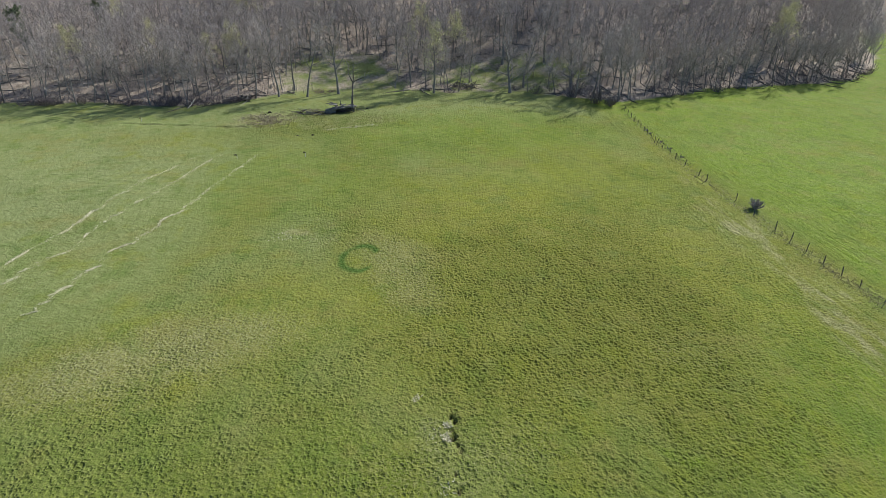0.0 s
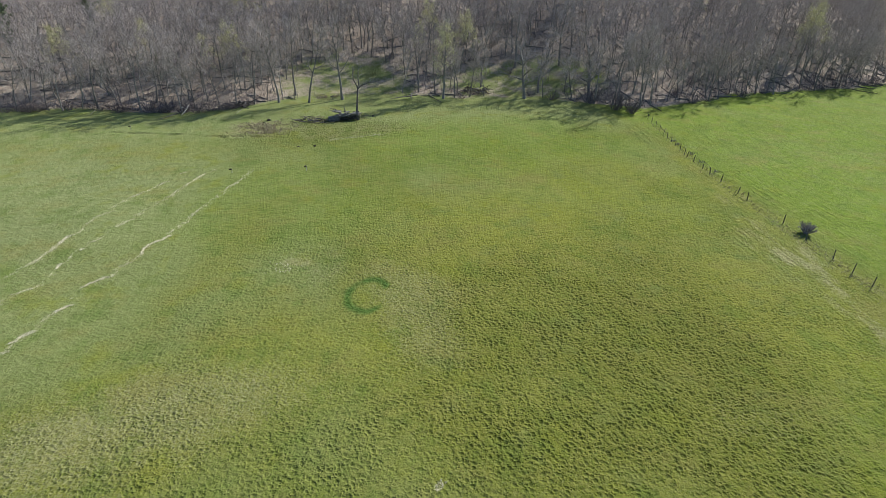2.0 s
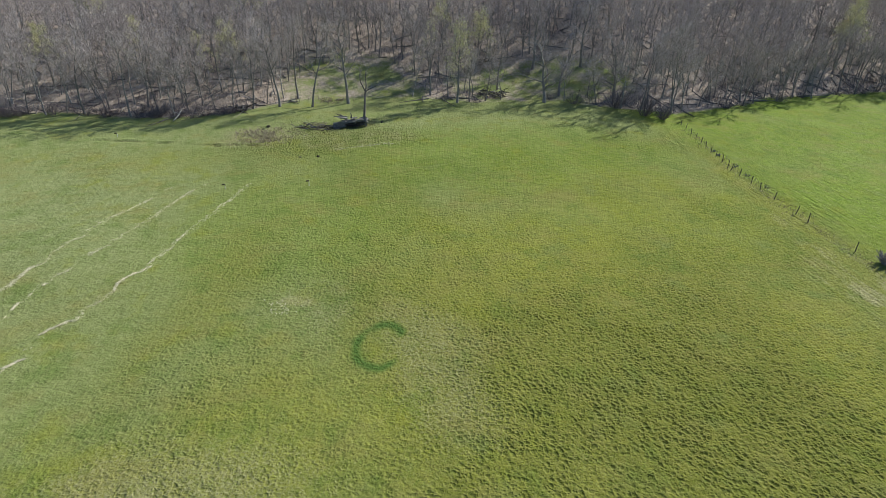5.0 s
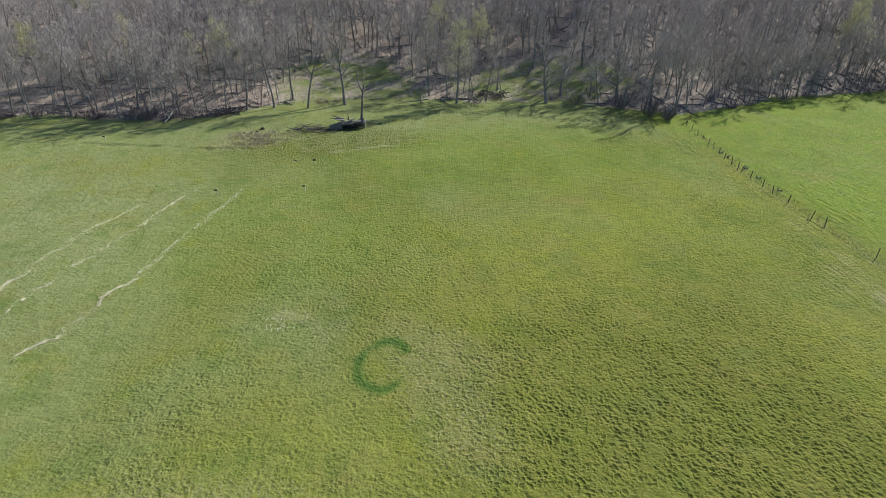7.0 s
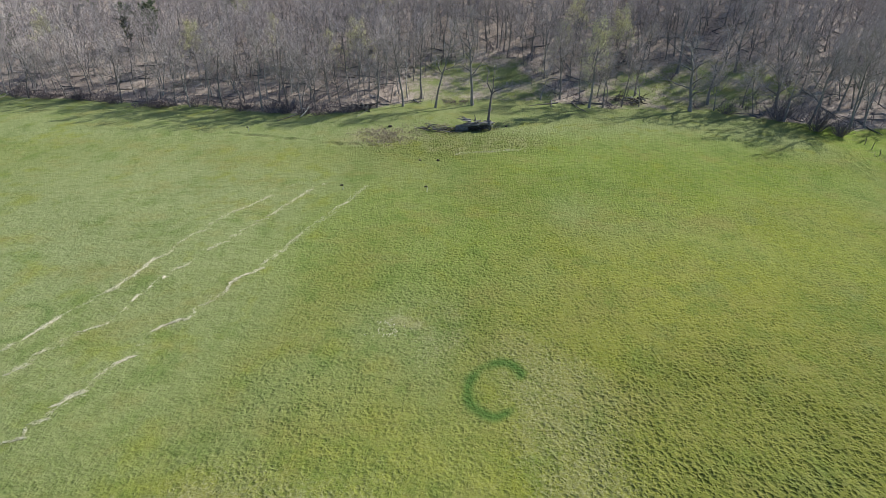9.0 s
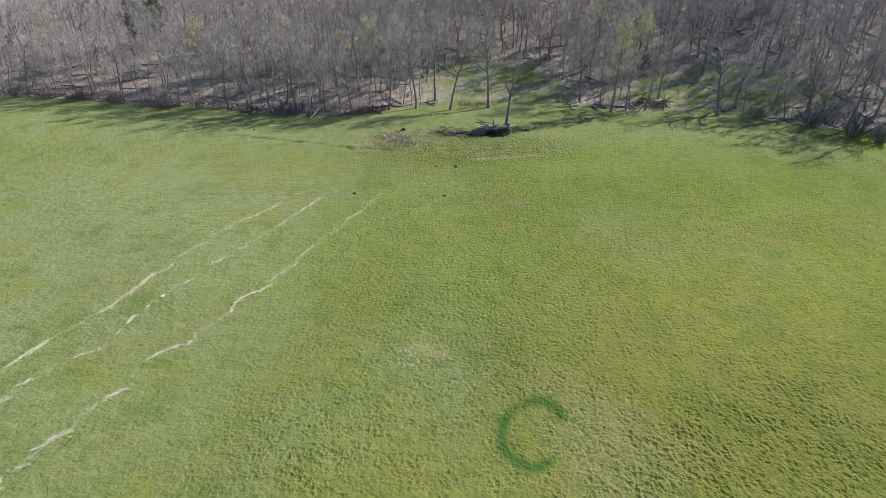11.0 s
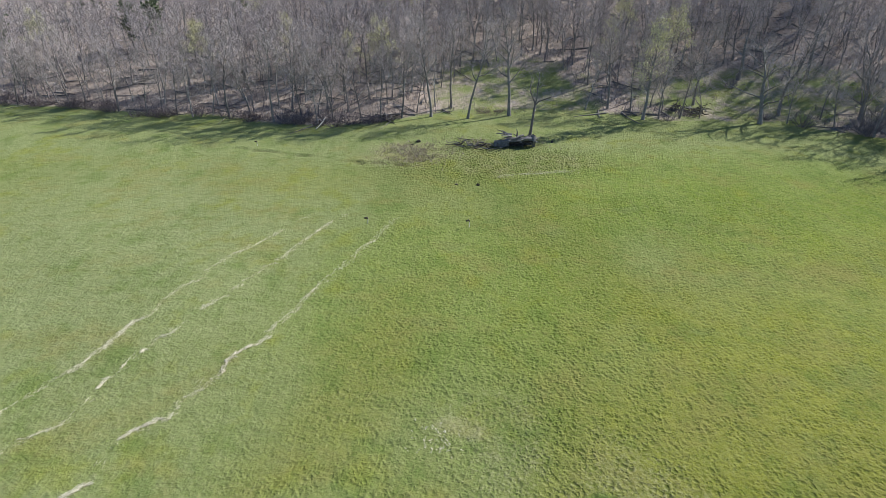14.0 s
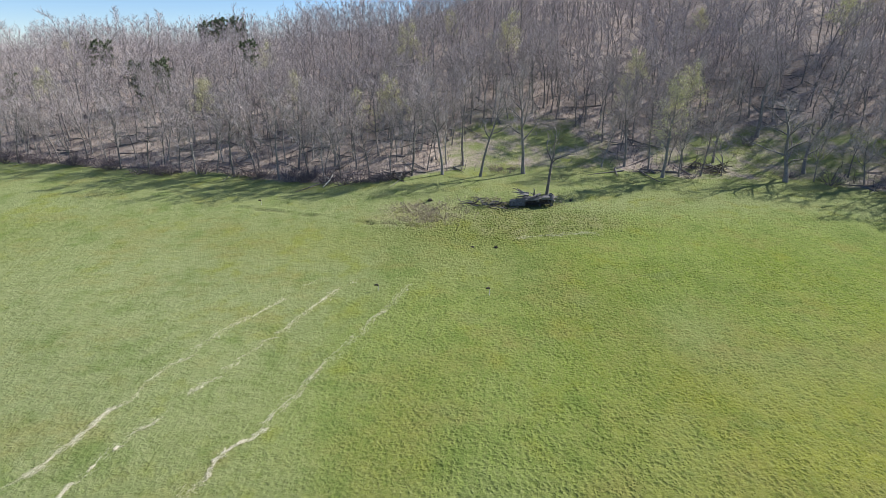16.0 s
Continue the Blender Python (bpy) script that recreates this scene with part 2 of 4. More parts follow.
def mesh_of(name, v, f, material, smooth=False):
    me = bpy.data.meshes.new(name)
    me.vertices.add(len(v))
    me.vertices.foreach_set("co", np.ascontiguousarray(v, np.float32).ravel())
    me.loops.add(f.size)
    me.loops.foreach_set("vertex_index", np.ascontiguousarray(f, np.int32).ravel())
    me.polygons.add(len(f))
    me.polygons.foreach_set("loop_start", np.arange(len(f), dtype=np.int32) * f.shape[1])
    me.polygons.foreach_set("use_smooth", np.full(len(f), smooth))
    me.update(calc_edges=True)
    me.validate()
    me.materials.append(material)
    return me


def part(name, geo, material, parent=None, label="", smooth=False):
    v, f = geo.arrays()
    ob = new(name, mesh_of(name, v, f, material, smooth))
    if parent:
        ob.parent = parent
    return tagged(ob, label)


def thing(name, label, category, group="", kind=""):
    return tagged(new(name), label, category, group, kind)


# ---- the lie of the land ----
EDGE_X = (-240, -140, -100, -80, -70, -56, -41, -28, -17, 0, 11, 25, 40, 50, 60, 66, 80, 95, 110, 126, 140, 158, 181, 205, 260)
EDGE_Y = (50, 26, 14, 12, 9, 9.5, 5, 4.5, 9, 13, 12, 9, 10, 5, 0, -3, 1, 6, 9, 12, 13, 20, 36, 62, 130)


def smooth_step(a, b, v):
    t = np.clip((np.asarray(v, float) - a) / (b - a), 0, 1)
    return t * t * (3 - 2 * t)


def edge(x):
    return np.interp(x, EDGE_X, EDGE_Y)


def land(x, y):
    """The height of the ground, without tussocks."""
    x, y = np.asarray(x, float), np.asarray(y, float)
    low = -1.2 * smooth_step(-12, -48, x) * smooth_step(-45, -5, y)
    d = np.maximum(0, y - edge(x) - 1.5)
    slope = np.interp(x, (-100, -40, 0, 40, 80, 110), (0.17, 0.22, 0.28, 0.25, 0.34, 0.40))
    top = np.interp(x, (-150, -90, -50, 0, 60, 110), (29, 33.5, 44, 58, 60, 62))
    return low + 0.07 * np.clip(y, -260, 95) - 0.10 * np.clip(y - 140, 0, 400) * smooth_step(10, -60, x) + top * np.tanh(slope * d * d / (d + 4) / top)


def ellipse(x, y, cx, cy, rx, ry, turn=0.0, soft=0.35):
    c, s = math.cos(radians(turn)), math.sin(radians(turn))
    u, v = (x - cx) * c + (y - cy) * s, -(x - cx) * s + (y - cy) * c
    return 1 - smooth_step(1 - soft, 1 + soft, np.hypot(u / rx, v / ry))


def lattice(x, y, scale, seed):
    """Smooth value noise, 0 to 1."""
    rng = np.random.RandomState(seed)
    t = rng.rand(256, 256)
    u, v = x / scale, y / scale
    i, j = np.floor(u).astype(int), np.floor(v).astype(int)
    a, b = u - i, v - j
    a, b = a * a * (3 - 2 * a), b * b * (3 - 2 * b)
    g = lambda p, q: t[p % 256, q % 256]
    return (g(i, j) * (1 - a) + g(i + 1, j) * a) * (1 - b) + (g(i, j + 1) * (1 - a) + g(i + 1, j + 1) * a) * b


def cells(x, y, size, seed):
    """Distance to the nearest of jittered points, in metres, and its own random number."""
    rng = np.random.RandomState(seed)
    jx, jy, jr = rng.rand(128, 128), rng.rand(128, 128), rng.rand(128, 128)
    i, j = np.floor(x / size).astype(int), np.floor(y / size).astype(int)
    best, own = np.full(x.shape, 9e9), np.zeros(x.shape)
    for p in (-1, 0, 1):
        for q in (-1, 0, 1):
            a, b = (i + p) % 128, (j + q) % 128
            d = np.hypot((i + p + 0.15 + 0.7 * jx[a, b]) * size - x, (j + q + 0.15 + 0.7 * jy[a, b]) * size - y)
            own = np.where(d < best, jr[a, b], own)
            best = np.minimum(best, d)
    return best, own


# the holes of a washed-out drain: x, y, radius, depth
HOLES = ((4.6, -94.9, 0.22, 0.7), (4.85, -95.4, 0.20, 0.7), (4.45, -96.2, 0.17, 0.5), (4.4, -97.0, 0.26, 0.8), (4.6, -97.7, 0.17, 0.6), (4.75, -98.3, 0.20, 0.6), (4.0, -100.2, 0.15, 0.4), (3.9, -101.6, 0.22, 0.5))


def steps(*legs):
    """Ticks of a ruler whose spacing changes from leg to leg."""
    out = [legs[0][0]]
    for a, b, s in legs:
        n = max(1, round((b - a) / s))
        out += [a + (b - a) * (i + 1) / n for i in range(n)]
    return np.array(out)


# broken lines of bleached grass, stretch by stretch: two ends and strength
FIRST_LINE = ((-41.9, -66.8, -41.2, -65.2, 0.5), (-41.2, -65.2, -40.0, -62.0, 0.8), (-38.9, -59.2, -37.7, -57.2, 0.9), (-37.7, -57.2, -37.3, -55.9, 0.7), (-37.1, -55.5, -36.9, -54.4, 1.1), (-36.9, -54.4, -36.5, -52.2, 1.1), (-36.6, -52.1, -35.8, -51.2, 0.6), (-35.7, -49.3, -35.1, -46.8, 0.6), (-35.1, -46.8, -33.7, -45.3, 0.8), (-34.0, -44.2, -33.1, -40.8, 0.3), (-33.1, -40.8, -31.8, -39.0, 0.9), (-31.8, -39.0, -29.9, -35.1, 0.9), (-29.5, -33.7, -27.2, -30.4, 0.4))
SECOND_LINE = ((-39.7, -69.7, -38.4, -68.1, 0.6), (-38.6, -67.1, -37.4, -65.8, 0.7), (-37.9, -65.1, -35.5, -62.6, 0.4), (-35.0, -59.4, -34.8, -58.4, 1.0), (-34.8, -58.4, -34.0, -57.1, 1.0), (-34.2, -55.7, -33.8, -55.4, 0.9), (-33.4, -54.0, -32.5, -53.0, 0.6), (-31.8, -50.0, -31.3, -48.8, 0.6), (-31.3, -48.8, -30.4, -47.8, 0.6), (-30.6, -46.9, -29.9, -45.8, 1.2), (-29.9, -45.4, -29.0, -43.2, 0.3), (-29.2, -42.7, -28.0, -41.8, 1.4), (-28.1, -41.6, -27.0, -38.6, 0.9), (-27.0, -38.6, -24.7, -32.7, 0.9), (-24.7, -32.7, -23.5, -30.9, 0.7))
THIRD_LINE = ((-34.7, -76.1, -33.7, -75.2, 0.9), (-34.1, -74.3, -33.3, -73.6, 0.6), (-33.3, -72.6, -32.1, -71.0, 1.1), (-32.2, -69.6, -31.7, -68.1, 0.8), (-31.8, -67.9, -30.8, -66.8, 1.2), (-30.9, -65.9, -30.7, -65.5, 0.9), (-30.9, -63.7, -29.5, -62.3, 1.0), (-29.5, -62.3, -28.5, -61.5, 1.0), (-28.4, -59.9, -27.6, -59.1, 0.9), (-26.9, -57.6, -26.9, -56.3, 1.2), (-26.9, -56.3, -26.6, -55.4, 1.2), (-26.6, -55.4, -25.7, -54.3, 1.6), (-25.7, -54.3, -24.8, -53.0, 0.7), (-24.9, -52.6, -24.6, -51.4, 1.2), (-24.3, -51.2, -23.5, -48.2, 0.6), (-23.5, -48.2, -21.7, -42.8, 0.6), (-21.6, -42.7, -20.7, -40.7, 1.2), (-20.7, -40.4, -19.2, -36.6, 0.9), (-18.8, -35.0, -17.4, -31.4, 0.5))
FOURTH_LINE = ((-5.8, -18.3, -1.0, -17.0, 0.7), (-1.0, -17.0, 4.4, -15.8, 1.0))
BRIGHT = (FIRST_LINE, SECOND_LINE, THIRD_LINE, FOURTH_LINE)
TRAILS = tuple(tuple((p[k], p[k + 1]) for p in line for k in (0, 2)) for line in BRIGHT)

# shallow ruts in the turf
RUTS = (((-45.5, -7.0), (-41, -8.4), (-36, -9.8), (-31, -11.8), (-28, -13.0), (-21.7, -14.3), (-14.8, -16.2)), ((-66, 1.5), (-61, 0.4), (-56.5, -1.5), (-54, -3.0)), ((-24, -14), (-22.2, -10), (-20.5, -7), (-18, -4.8)))


def masks(x, y):
    """What grows where, 0 to 1, by name."""
    n1, n2 = lattice(x, y, 9.0, 3), lattice(x, y, 3.0, 4)
    wob = (n1 - 0.5) * 1.2 + (n2 - 0.5) * 0.6
    wx, wy = x + 5 * (n1 - 0.5) + 2 * (n2 - 0.5), y + 5 * (lattice(x, y, 9.0, 7) - 0.5) + 2 * (lattice(x, y, 3.0, 8) - 0.5)
    clear = np.maximum(ellipse(wx, wy, -2, 22, 17, 19, -14), ellipse(wx, wy, 41, 18, 22, 13))
    k = dict(n1=n1, n2=n2)
    k["litter"] = smooth_step(-0.5, 3.5, y - edge(x) + 3 * wob) * (1 - clear * (0.95 - 0.7 * lattice(x, y, 2.2, 33)))
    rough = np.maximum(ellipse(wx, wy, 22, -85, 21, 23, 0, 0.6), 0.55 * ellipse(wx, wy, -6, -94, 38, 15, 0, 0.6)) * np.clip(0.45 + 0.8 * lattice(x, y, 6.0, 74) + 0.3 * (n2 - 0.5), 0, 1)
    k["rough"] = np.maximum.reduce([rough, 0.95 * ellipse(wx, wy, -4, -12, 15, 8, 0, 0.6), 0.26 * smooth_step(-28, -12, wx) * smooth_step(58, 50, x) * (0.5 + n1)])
    bound = np.interp(y, (-95, -83, -70, -56, -35, -9), (54.8, 55.0, 55.5, 56.1, 57.5, 63.0))
    left = np.interp(y, (-95, -88, -74, -66, -56, -35, -21, -9), (44.5, 44.4, 45.9, 46.3, 48.3, 53.0, 54.8, 60))
    reach = np.clip((wx - left) / np.maximum(1, bound - left), -1, 2)
    rows = lattice((x - bound) * 2.2, y * 0.12, 1.0, 76)
    strip = smooth_step(-0.22, 0.22, reach) * smooth_step(1.15, 0.75, reach) * smooth_step(-14, -30, y)
    k["verge"] = np.exp(-(((x - bound) / 1.2) ** 2)) * (y < -8)
    k["furrow"] = smooth_step(-0.4, 0.1, reach) * smooth_step(30, 3, x - bound) * smooth_step(-6, -14, y) * (0.25 + 0.75 * lattice(x, y, 5.0, 77))
    mud = np.zeros_like(x)
    for hx, hy, hr, hd in HOLES:
        mud = np.maximum(mud, np.clip(1.6 * np.exp(-((np.hypot(x - hx, y - hy) / hr) ** 2) * 1.3) - 0.25, 0, 1))
    k["mud"] = np.maximum(mud, 0.7 * ellipse(x, y, -4.4, -5.9, 5.0, 1.5, 5, 0.5))
    for line in RUTS:
        p = np.array(line)
        off = y - np.interp(x, p[:, 0], p[:, 1]) - 0.8 * (lattice(x, x * 0, 1.5, 35) - 0.5)
        k["mud"] = np.maximum(k["mud"], 0.4 * np.exp(-((off / 0.3) ** 2)) * (x > p[0, 0]) * (x < p[-1, 0]) * smooth_step(0.2, 0.7, lattice(x, x * 0, 1.1, 36)))
    # the ring of darker grass, open to one side
    rx, ry = x + 1.35, y + 69.0
    u, v = rx - 0.16 * ry, ry
    rad, ang = np.hypot(u / 2.15, v / 2.85), np.degrees(np.arctan2(v, u))
    ring = np.exp(-(((rad - 1.0 - 0.18 * (n2 - 0.5) - 0.10 * (lattice(x, y, 0.8, 75) - 0.5)) / (0.17 + 0.06 * smooth_step(60, 150, np.abs(ang)))) ** 2))
    ring *= smooth_step(22, 42, ang) + smooth_step(-42, -75, ang) - 0.45 * smooth_step(100, 120, ang) * smooth_step(150, 130, ang)
    rx, ry = x + 43.5, y + 63.2
    ring = np.maximum(ring, 0.5 * np.exp(-(((np.hypot(rx, ry) - 2.6) / 0.5) ** 2)) * (rx > -1))
    k["ring"] = ring
    dry = np.maximum.reduce([0.1 * clear, 0.9 * ellipse(wx, wy, 20, -76, 26, 24, 15), 0.8 * ellipse(wx, wy, -22, -84, 15, 7, 5), 0.3 * ellipse(wx, wy, 12, -50, 9, 8), 0.25 * ellipse(wx, wy, -34, -20, 14, 6), 0.7 * strip, 0.55 * ellipse(wx, wy, -17, -56, 4.5, 14, -15, 0.7), 0.6 * ellipse(wx, wy, -11, -80, 6, 12, 0, 0.6)])
    straw = np.maximum.reduce([0.3 * clear * lattice(x, y, 2.0, 73), 0.55 * ellipse(wx, wy, 3, -71, 6, 10, 0, 0.6), 0.7 * ellipse(wx, wy, -10.5, -62.3, 1.7, 1.4), 0.45 * ellipse(wx, wy, -7, -62, 6, 6, 0, 0.6), 0.62 * ellipse(wx, wy, -22, -84, 16, 7, 12, 0.8), 0.4 * ellipse(wx, wy, 4, -99, 12, 5, 0, 0.8), 0.78 * strip * smooth_step(0.25, 0.6, lattice(x, y * 0.4, 1.3, 84)) * smooth_step(1.0, 0.45, reach) * smooth_step(0.2, 0.65, 0.35 * lattice(x, y, 3.4, 34) + 0.35 * rows + 0.3 * lattice(x * 1.5, y * 0.5, 1.0, 37)) * (0.55 + 0.45 * smooth_step(-52, -66, y)), 0.55 * strip * rows, 0.35 * k["verge"], 0.8 * ellipse(wx, wy, -18.0, -10, 6.5, 5.2, 0, 0.6), 0.55 * ellipse(wx, wy, -2, -13, 12, 6) * (0.4 + 0.9 * lattice(x, y, 1.1, 87)), 0.45 * ellipse(wx, wy, 3.2, -96.8, 2.2, 2.4, 0, 0.6), 0.4 * ellipse(wx, wy, 28, -92, 5, 3)])
    for i, line in enumerate(TRAILS):
        p = np.array(line)
        p = p[p[:, 1].argsort()] if i < 3 else p
        if i < 3:
            off, run, inside = x - np.interp(y, p[:, 1], p[:, 0]), y, (y > p[0, 1]) & (y < p[-1, 1])
        else:
            off, run, inside = y - np.interp(x, p[:, 0], p[:, 1]), x, (x > p[0, 0]) & (x < p[-1, 0])
        straw = np.maximum(straw, inside * 0.55 * np.exp(-((off / 0.38) ** 2)) * smooth_step(0.2, 0.7, lattice(run, run * 0, 2.1, 60 + i)))
    k["dry"], k["straw"] = dry * (1 - ring), straw * (1 - ring)
    k["gold"] = np.maximum.reduce([0.8 * ellipse(wx, wy, 34, -46, 17, 12, 0, 0.8), 0.7 * ellipse(wx, wy, 19, -53, 16, 9, 0, 0.8), 0.6 * ellipse(wx, wy, 41, -78, 6, 12, 0, 0.7), 0.5 * ellipse(wx, wy, -8, -77, 8, 5, 0, 0.7), 0.15 * ellipse(wx, wy, -30, -19, 9, 4, 0, 0.7)])
    k["lush"] = np.maximum.reduce([0.85 * smooth_step(56.8, 60, x) * (0.6 + 0.4 * smooth_step(0.25, 0.65, 0.6 * lattice(x, y * 0.6, 7.0, 71) + 0.4 * n2)), 0.6 * ellipse(wx, wy, 38, -96, 13, 14), 0.1 * smooth_step(-16, -4, y) * (1 - clear) * (1 - k["litter"]), 0.5 * ellipse(wx, wy, 26, -22, 26, 16), 0.35 * ellipse(wx, wy, -12, -44, 14, 14), 0.9 * ellipse(wx, wy, 21.4, -102.8, 1.3, 0.6), 0.2 * ring])
    k["pale"] = np.maximum.reduce([0.9 * smooth_step(-26, -6, y) * smooth_step(60, 50, x), 0.9 * clear, 0.6 * smooth_step(60, 68, x) * smooth_step(0.45, 0.8, 0.6 * lattice(x, y, 7.0, 72) + 0.4 * n2), 0.85 * ellipse(wx, wy, -48, -40, 36, 48, 0, 0.85), 0.4 * smooth_step(0.35, 0.75, 0.5 * lattice(x, y, 11.0, 85) + 0.5 * lattice(x, y * 0.6, 4.0, 86)) * smooth_step(62, 50, x), 0.5 * ellipse(wx, wy, -14, -60, 12, 30, 0, 0.6), 0.35 * ellipse(wx, wy, 80, -40, 14, 16, 0, 0.7)])
    return k


def surface(x, y, k=None):
    """The height of the ground with its tussocks, holes and ruts."""
    k = k or masks(x, y)
    field = 1 - k["litter"]
    tx, ty = x + 0.4 * (lattice(x, y, 0.8, 81) - 0.5), y + 0.4 * (lattice(x, y, 0.8, 82) - 0.5)
    size, own = cells(tx, ty, 0.7, 11)
    bump = np.clip(1 - (size / (0.30 + 0.25 * own)) ** 2, 0, 1) * (0.4 + 0.6 * own)
    size2, own2 = cells(tx, ty, 1.5, 12)
    bump2 = np.clip(1 - (size2 / 0.9) ** 2, 0, 1) * own2
    near = smooth_step(-52, -66, y) * smooth_step(62, 46, x)
    z = land(x, y) + field * (0.01 + 0.07 * k["rough"]) * bump * near * (0.5 + lattice(x, y, 2.6, 83)) + 0.03 * field * bump2 + 0.25 * (k["n1"] - 0.5) * field + k["litter"] * 0.35 * (k["n2"] - 0.5)
    for hx, hy, hr, hd in HOLES:
        z -= hd * np.exp(-((np.hypot(x - hx, y - hy) / hr) ** 2) * 1.3)
    for line in RUTS:
        p = np.array(line)
        near = (y > p[:, 1].min() - 2) & (y < p[:, 1].max() + 2) & (x > p[:, 0].min() - 2) & (x < p[:, 0].max() + 2)
        yy = np.interp(x[near], p[:, 0], p[:, 1]) + 0.8 * (lattice(x[near], x[near] * 0, 1.5, 35) - 0.5)
        off = y[near] - yy
        z[near] += (0.16 * np.exp(-(((off - 0.7) / 0.45) ** 2)) - 0.26 * np.exp(-((off / 0.42) ** 2))) * lattice(x[near], x[near] * 0, 1.1, 36)
    return z


def build_ground():
    gx = steps((-3000, -600, 300), (-600, -240, 24), (-240, -80, 3), (-80, -48, 1.0), (-48, -24, 0.38), (-24, 50, 0.22), (50, 62, 0.4), (62, 110, 1.3), (110, 240, 3), (240, 600, 24), (600, 3000, 300))
    gy = steps((-3000, -600, 300), (-600, -200, 25), (-200, -107, 3), (-107, -60, 0.22), (-60, -20, 0.5), (-20, 1, 0.45), (1, 45, 1.1), (45, 240, 3), (240, 600, 24), (600, 3000, 300))
    X, Y = np.meshgrid(gx, gy)
    x, y = X.ravel(), Y.ravel()
    k = masks(x, y)
    nx, ny = len(gx), len(gy)
    i = (np.arange(ny - 1)[:, None] * nx + np.arange(nx - 1)[None, :]).ravel()
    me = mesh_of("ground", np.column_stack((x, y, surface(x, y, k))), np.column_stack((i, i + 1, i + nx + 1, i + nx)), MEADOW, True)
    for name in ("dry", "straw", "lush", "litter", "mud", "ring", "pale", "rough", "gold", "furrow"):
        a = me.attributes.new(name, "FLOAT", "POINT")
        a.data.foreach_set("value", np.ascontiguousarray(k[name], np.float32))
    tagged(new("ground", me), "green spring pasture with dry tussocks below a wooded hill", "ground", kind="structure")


# ---- plants ----
def unit(v):
    return v / (np.linalg.norm(v) + 1e-9)


def bent(rng, start, way, length, k, wander, lift=0.0):
    """A crooked line that sets off along way."""
    pts, p, d = [start], np.array(start, float), unit(np.array(way, float))
    for _ in range(k):
        d = unit(d + rng.normal(0, wander, 3) + np.array((0, 0, lift)))
        p = p + d * length / k
        pts.append(p)
    return np.array(pts)


def along(pts, t):
    s = t * (len(pts) - 1)
    i = min(int(s), len(pts) - 2)
    return pts[i] + (pts[i + 1] - pts[i]) * (s - i), unit(pts[i + 1] - pts[i])


def side_way(rng, d, angle, turn):
    ref = np.array((0.0, 0.0, 1.0)) if abs(d[2]) < 0.9 else np.array((1.0, 0.0, 0.0))
    u = unit(np.cross(d, ref))
    w = np.cross(d, u)
    return math.cos(angle) * d + math.sin(angle) * (math.cos(turn) * u + math.sin(turn) * w)


def bare_tree(seed, height, spread=0.3, girth=0.17, limbs=13, subs=6, twigs=8, first=0.35, stout=1.0, leaves=0, fat=1.0, lean=0.09, crook=1.3):
    """Geometry of a leafless tree: trunk with limbs, the finer crown, and young leaves if asked."""
    rng = np.random.RandomState(seed)
    wood, crown, leaf = Geo(), Geo(), Geo()
    trunk = bent(rng, (0, 0, -0.4), (rng.normal(0, lean), rng.normal(0, lean), 1), height * 0.95, 9, 0.04 + 0.04 * crook, 0.05)
    tr = girth * np.array([1.6, 1.05, 0.95, 0.86, 0.75, 0.62, 0.48, 0.34, 0.2, 0.08])
    wood.tube(trunk, tr, 6)
    turn = rng.rand() * 6.28
    for i in range(limbs):
        t = first + (0.97 - first) * ((i + rng.rand() * 0.8) / limbs) ** 0.9
        p, d = along(trunk, t)
        turn += 2.4 + rng.normal(0, 0.4)
        rel = (t - first) / (1 - first)
        length = height * spread * (1.2 - 0.7 * rel) * rng.uniform(0.75, 1.25)
        line = bent(rng, p, side_way(rng, d, radians(rng.uniform(42, 68) - 14 * rel), turn), length, 4, 0.05 + 0.11 * crook, 0.09)
        wood.tube(line, np.linspace(girth * (0.52 - 0.24 * rel) * stout, 0.022, 5), 3)
        for j in range(subs):
            s = 0.2 + 0.8 * (j + rng.rand()) / subs
            q, e = along(line, min(s, 0.99))
            size = length * rng.uniform(0.35, 0.6) * (1.15 - 0.4 * s)
            sub = bent(rng, q, side_way(rng, e, radians(rng.uniform(25, 60)), rng.rand() * 6.28), size, 2, 0.2, 0.14)
            crown.needle(sub[0], sub[1], 0.026 * stout * fat)
            crown.needle(sub[0] * 0.15 + sub[1] * 0.85, sub[2], 0.020 * fat)
            for k in range(twigs):
                q2, e2 = along(sub, min(0.99, 0.1 + 0.9 * (k + rng.rand()) / twigs))
                end = q2 + unit(side_way(rng, e2, radians(rng.uniform(20, 60)), rng.rand() * 6.28) + np.array((0, 0, 0.2))) * rng.uniform(0.5, 1.3) * height / 15
                crown.spray(rng, q2, end, 0.0100 * fat)
                if leaves and rng.rand() < leaves:
                    for _ in range(7):
                        c = q2 + (end - q2) * rng.rand() + rng.normal(0, 0.25, 3)
                        a, b = rng.normal(0, 0.07, 3), rng.normal(0, 0.07, 3)
                        leaf.add((c - a, c + b, c + a, c - b), ((0, 1, 2), (0, 2, 3)))
    return wood, crown, leaf


def tree_thing(name, label, seed, bark=None, group="", category="tree", **kw):
    wood, crown, leaf = bare_tree(seed, **kw)
    root = thing(name, label, category, group)
    part("trunk", wood, bark or BARK, root, smooth=True)
    part("crown", crown, TWIG, root, "fine bare grey twigs")
    if leaf.n:
        part("leaves", leaf, BUD, root, "small yellow-green young leaves")
    return root


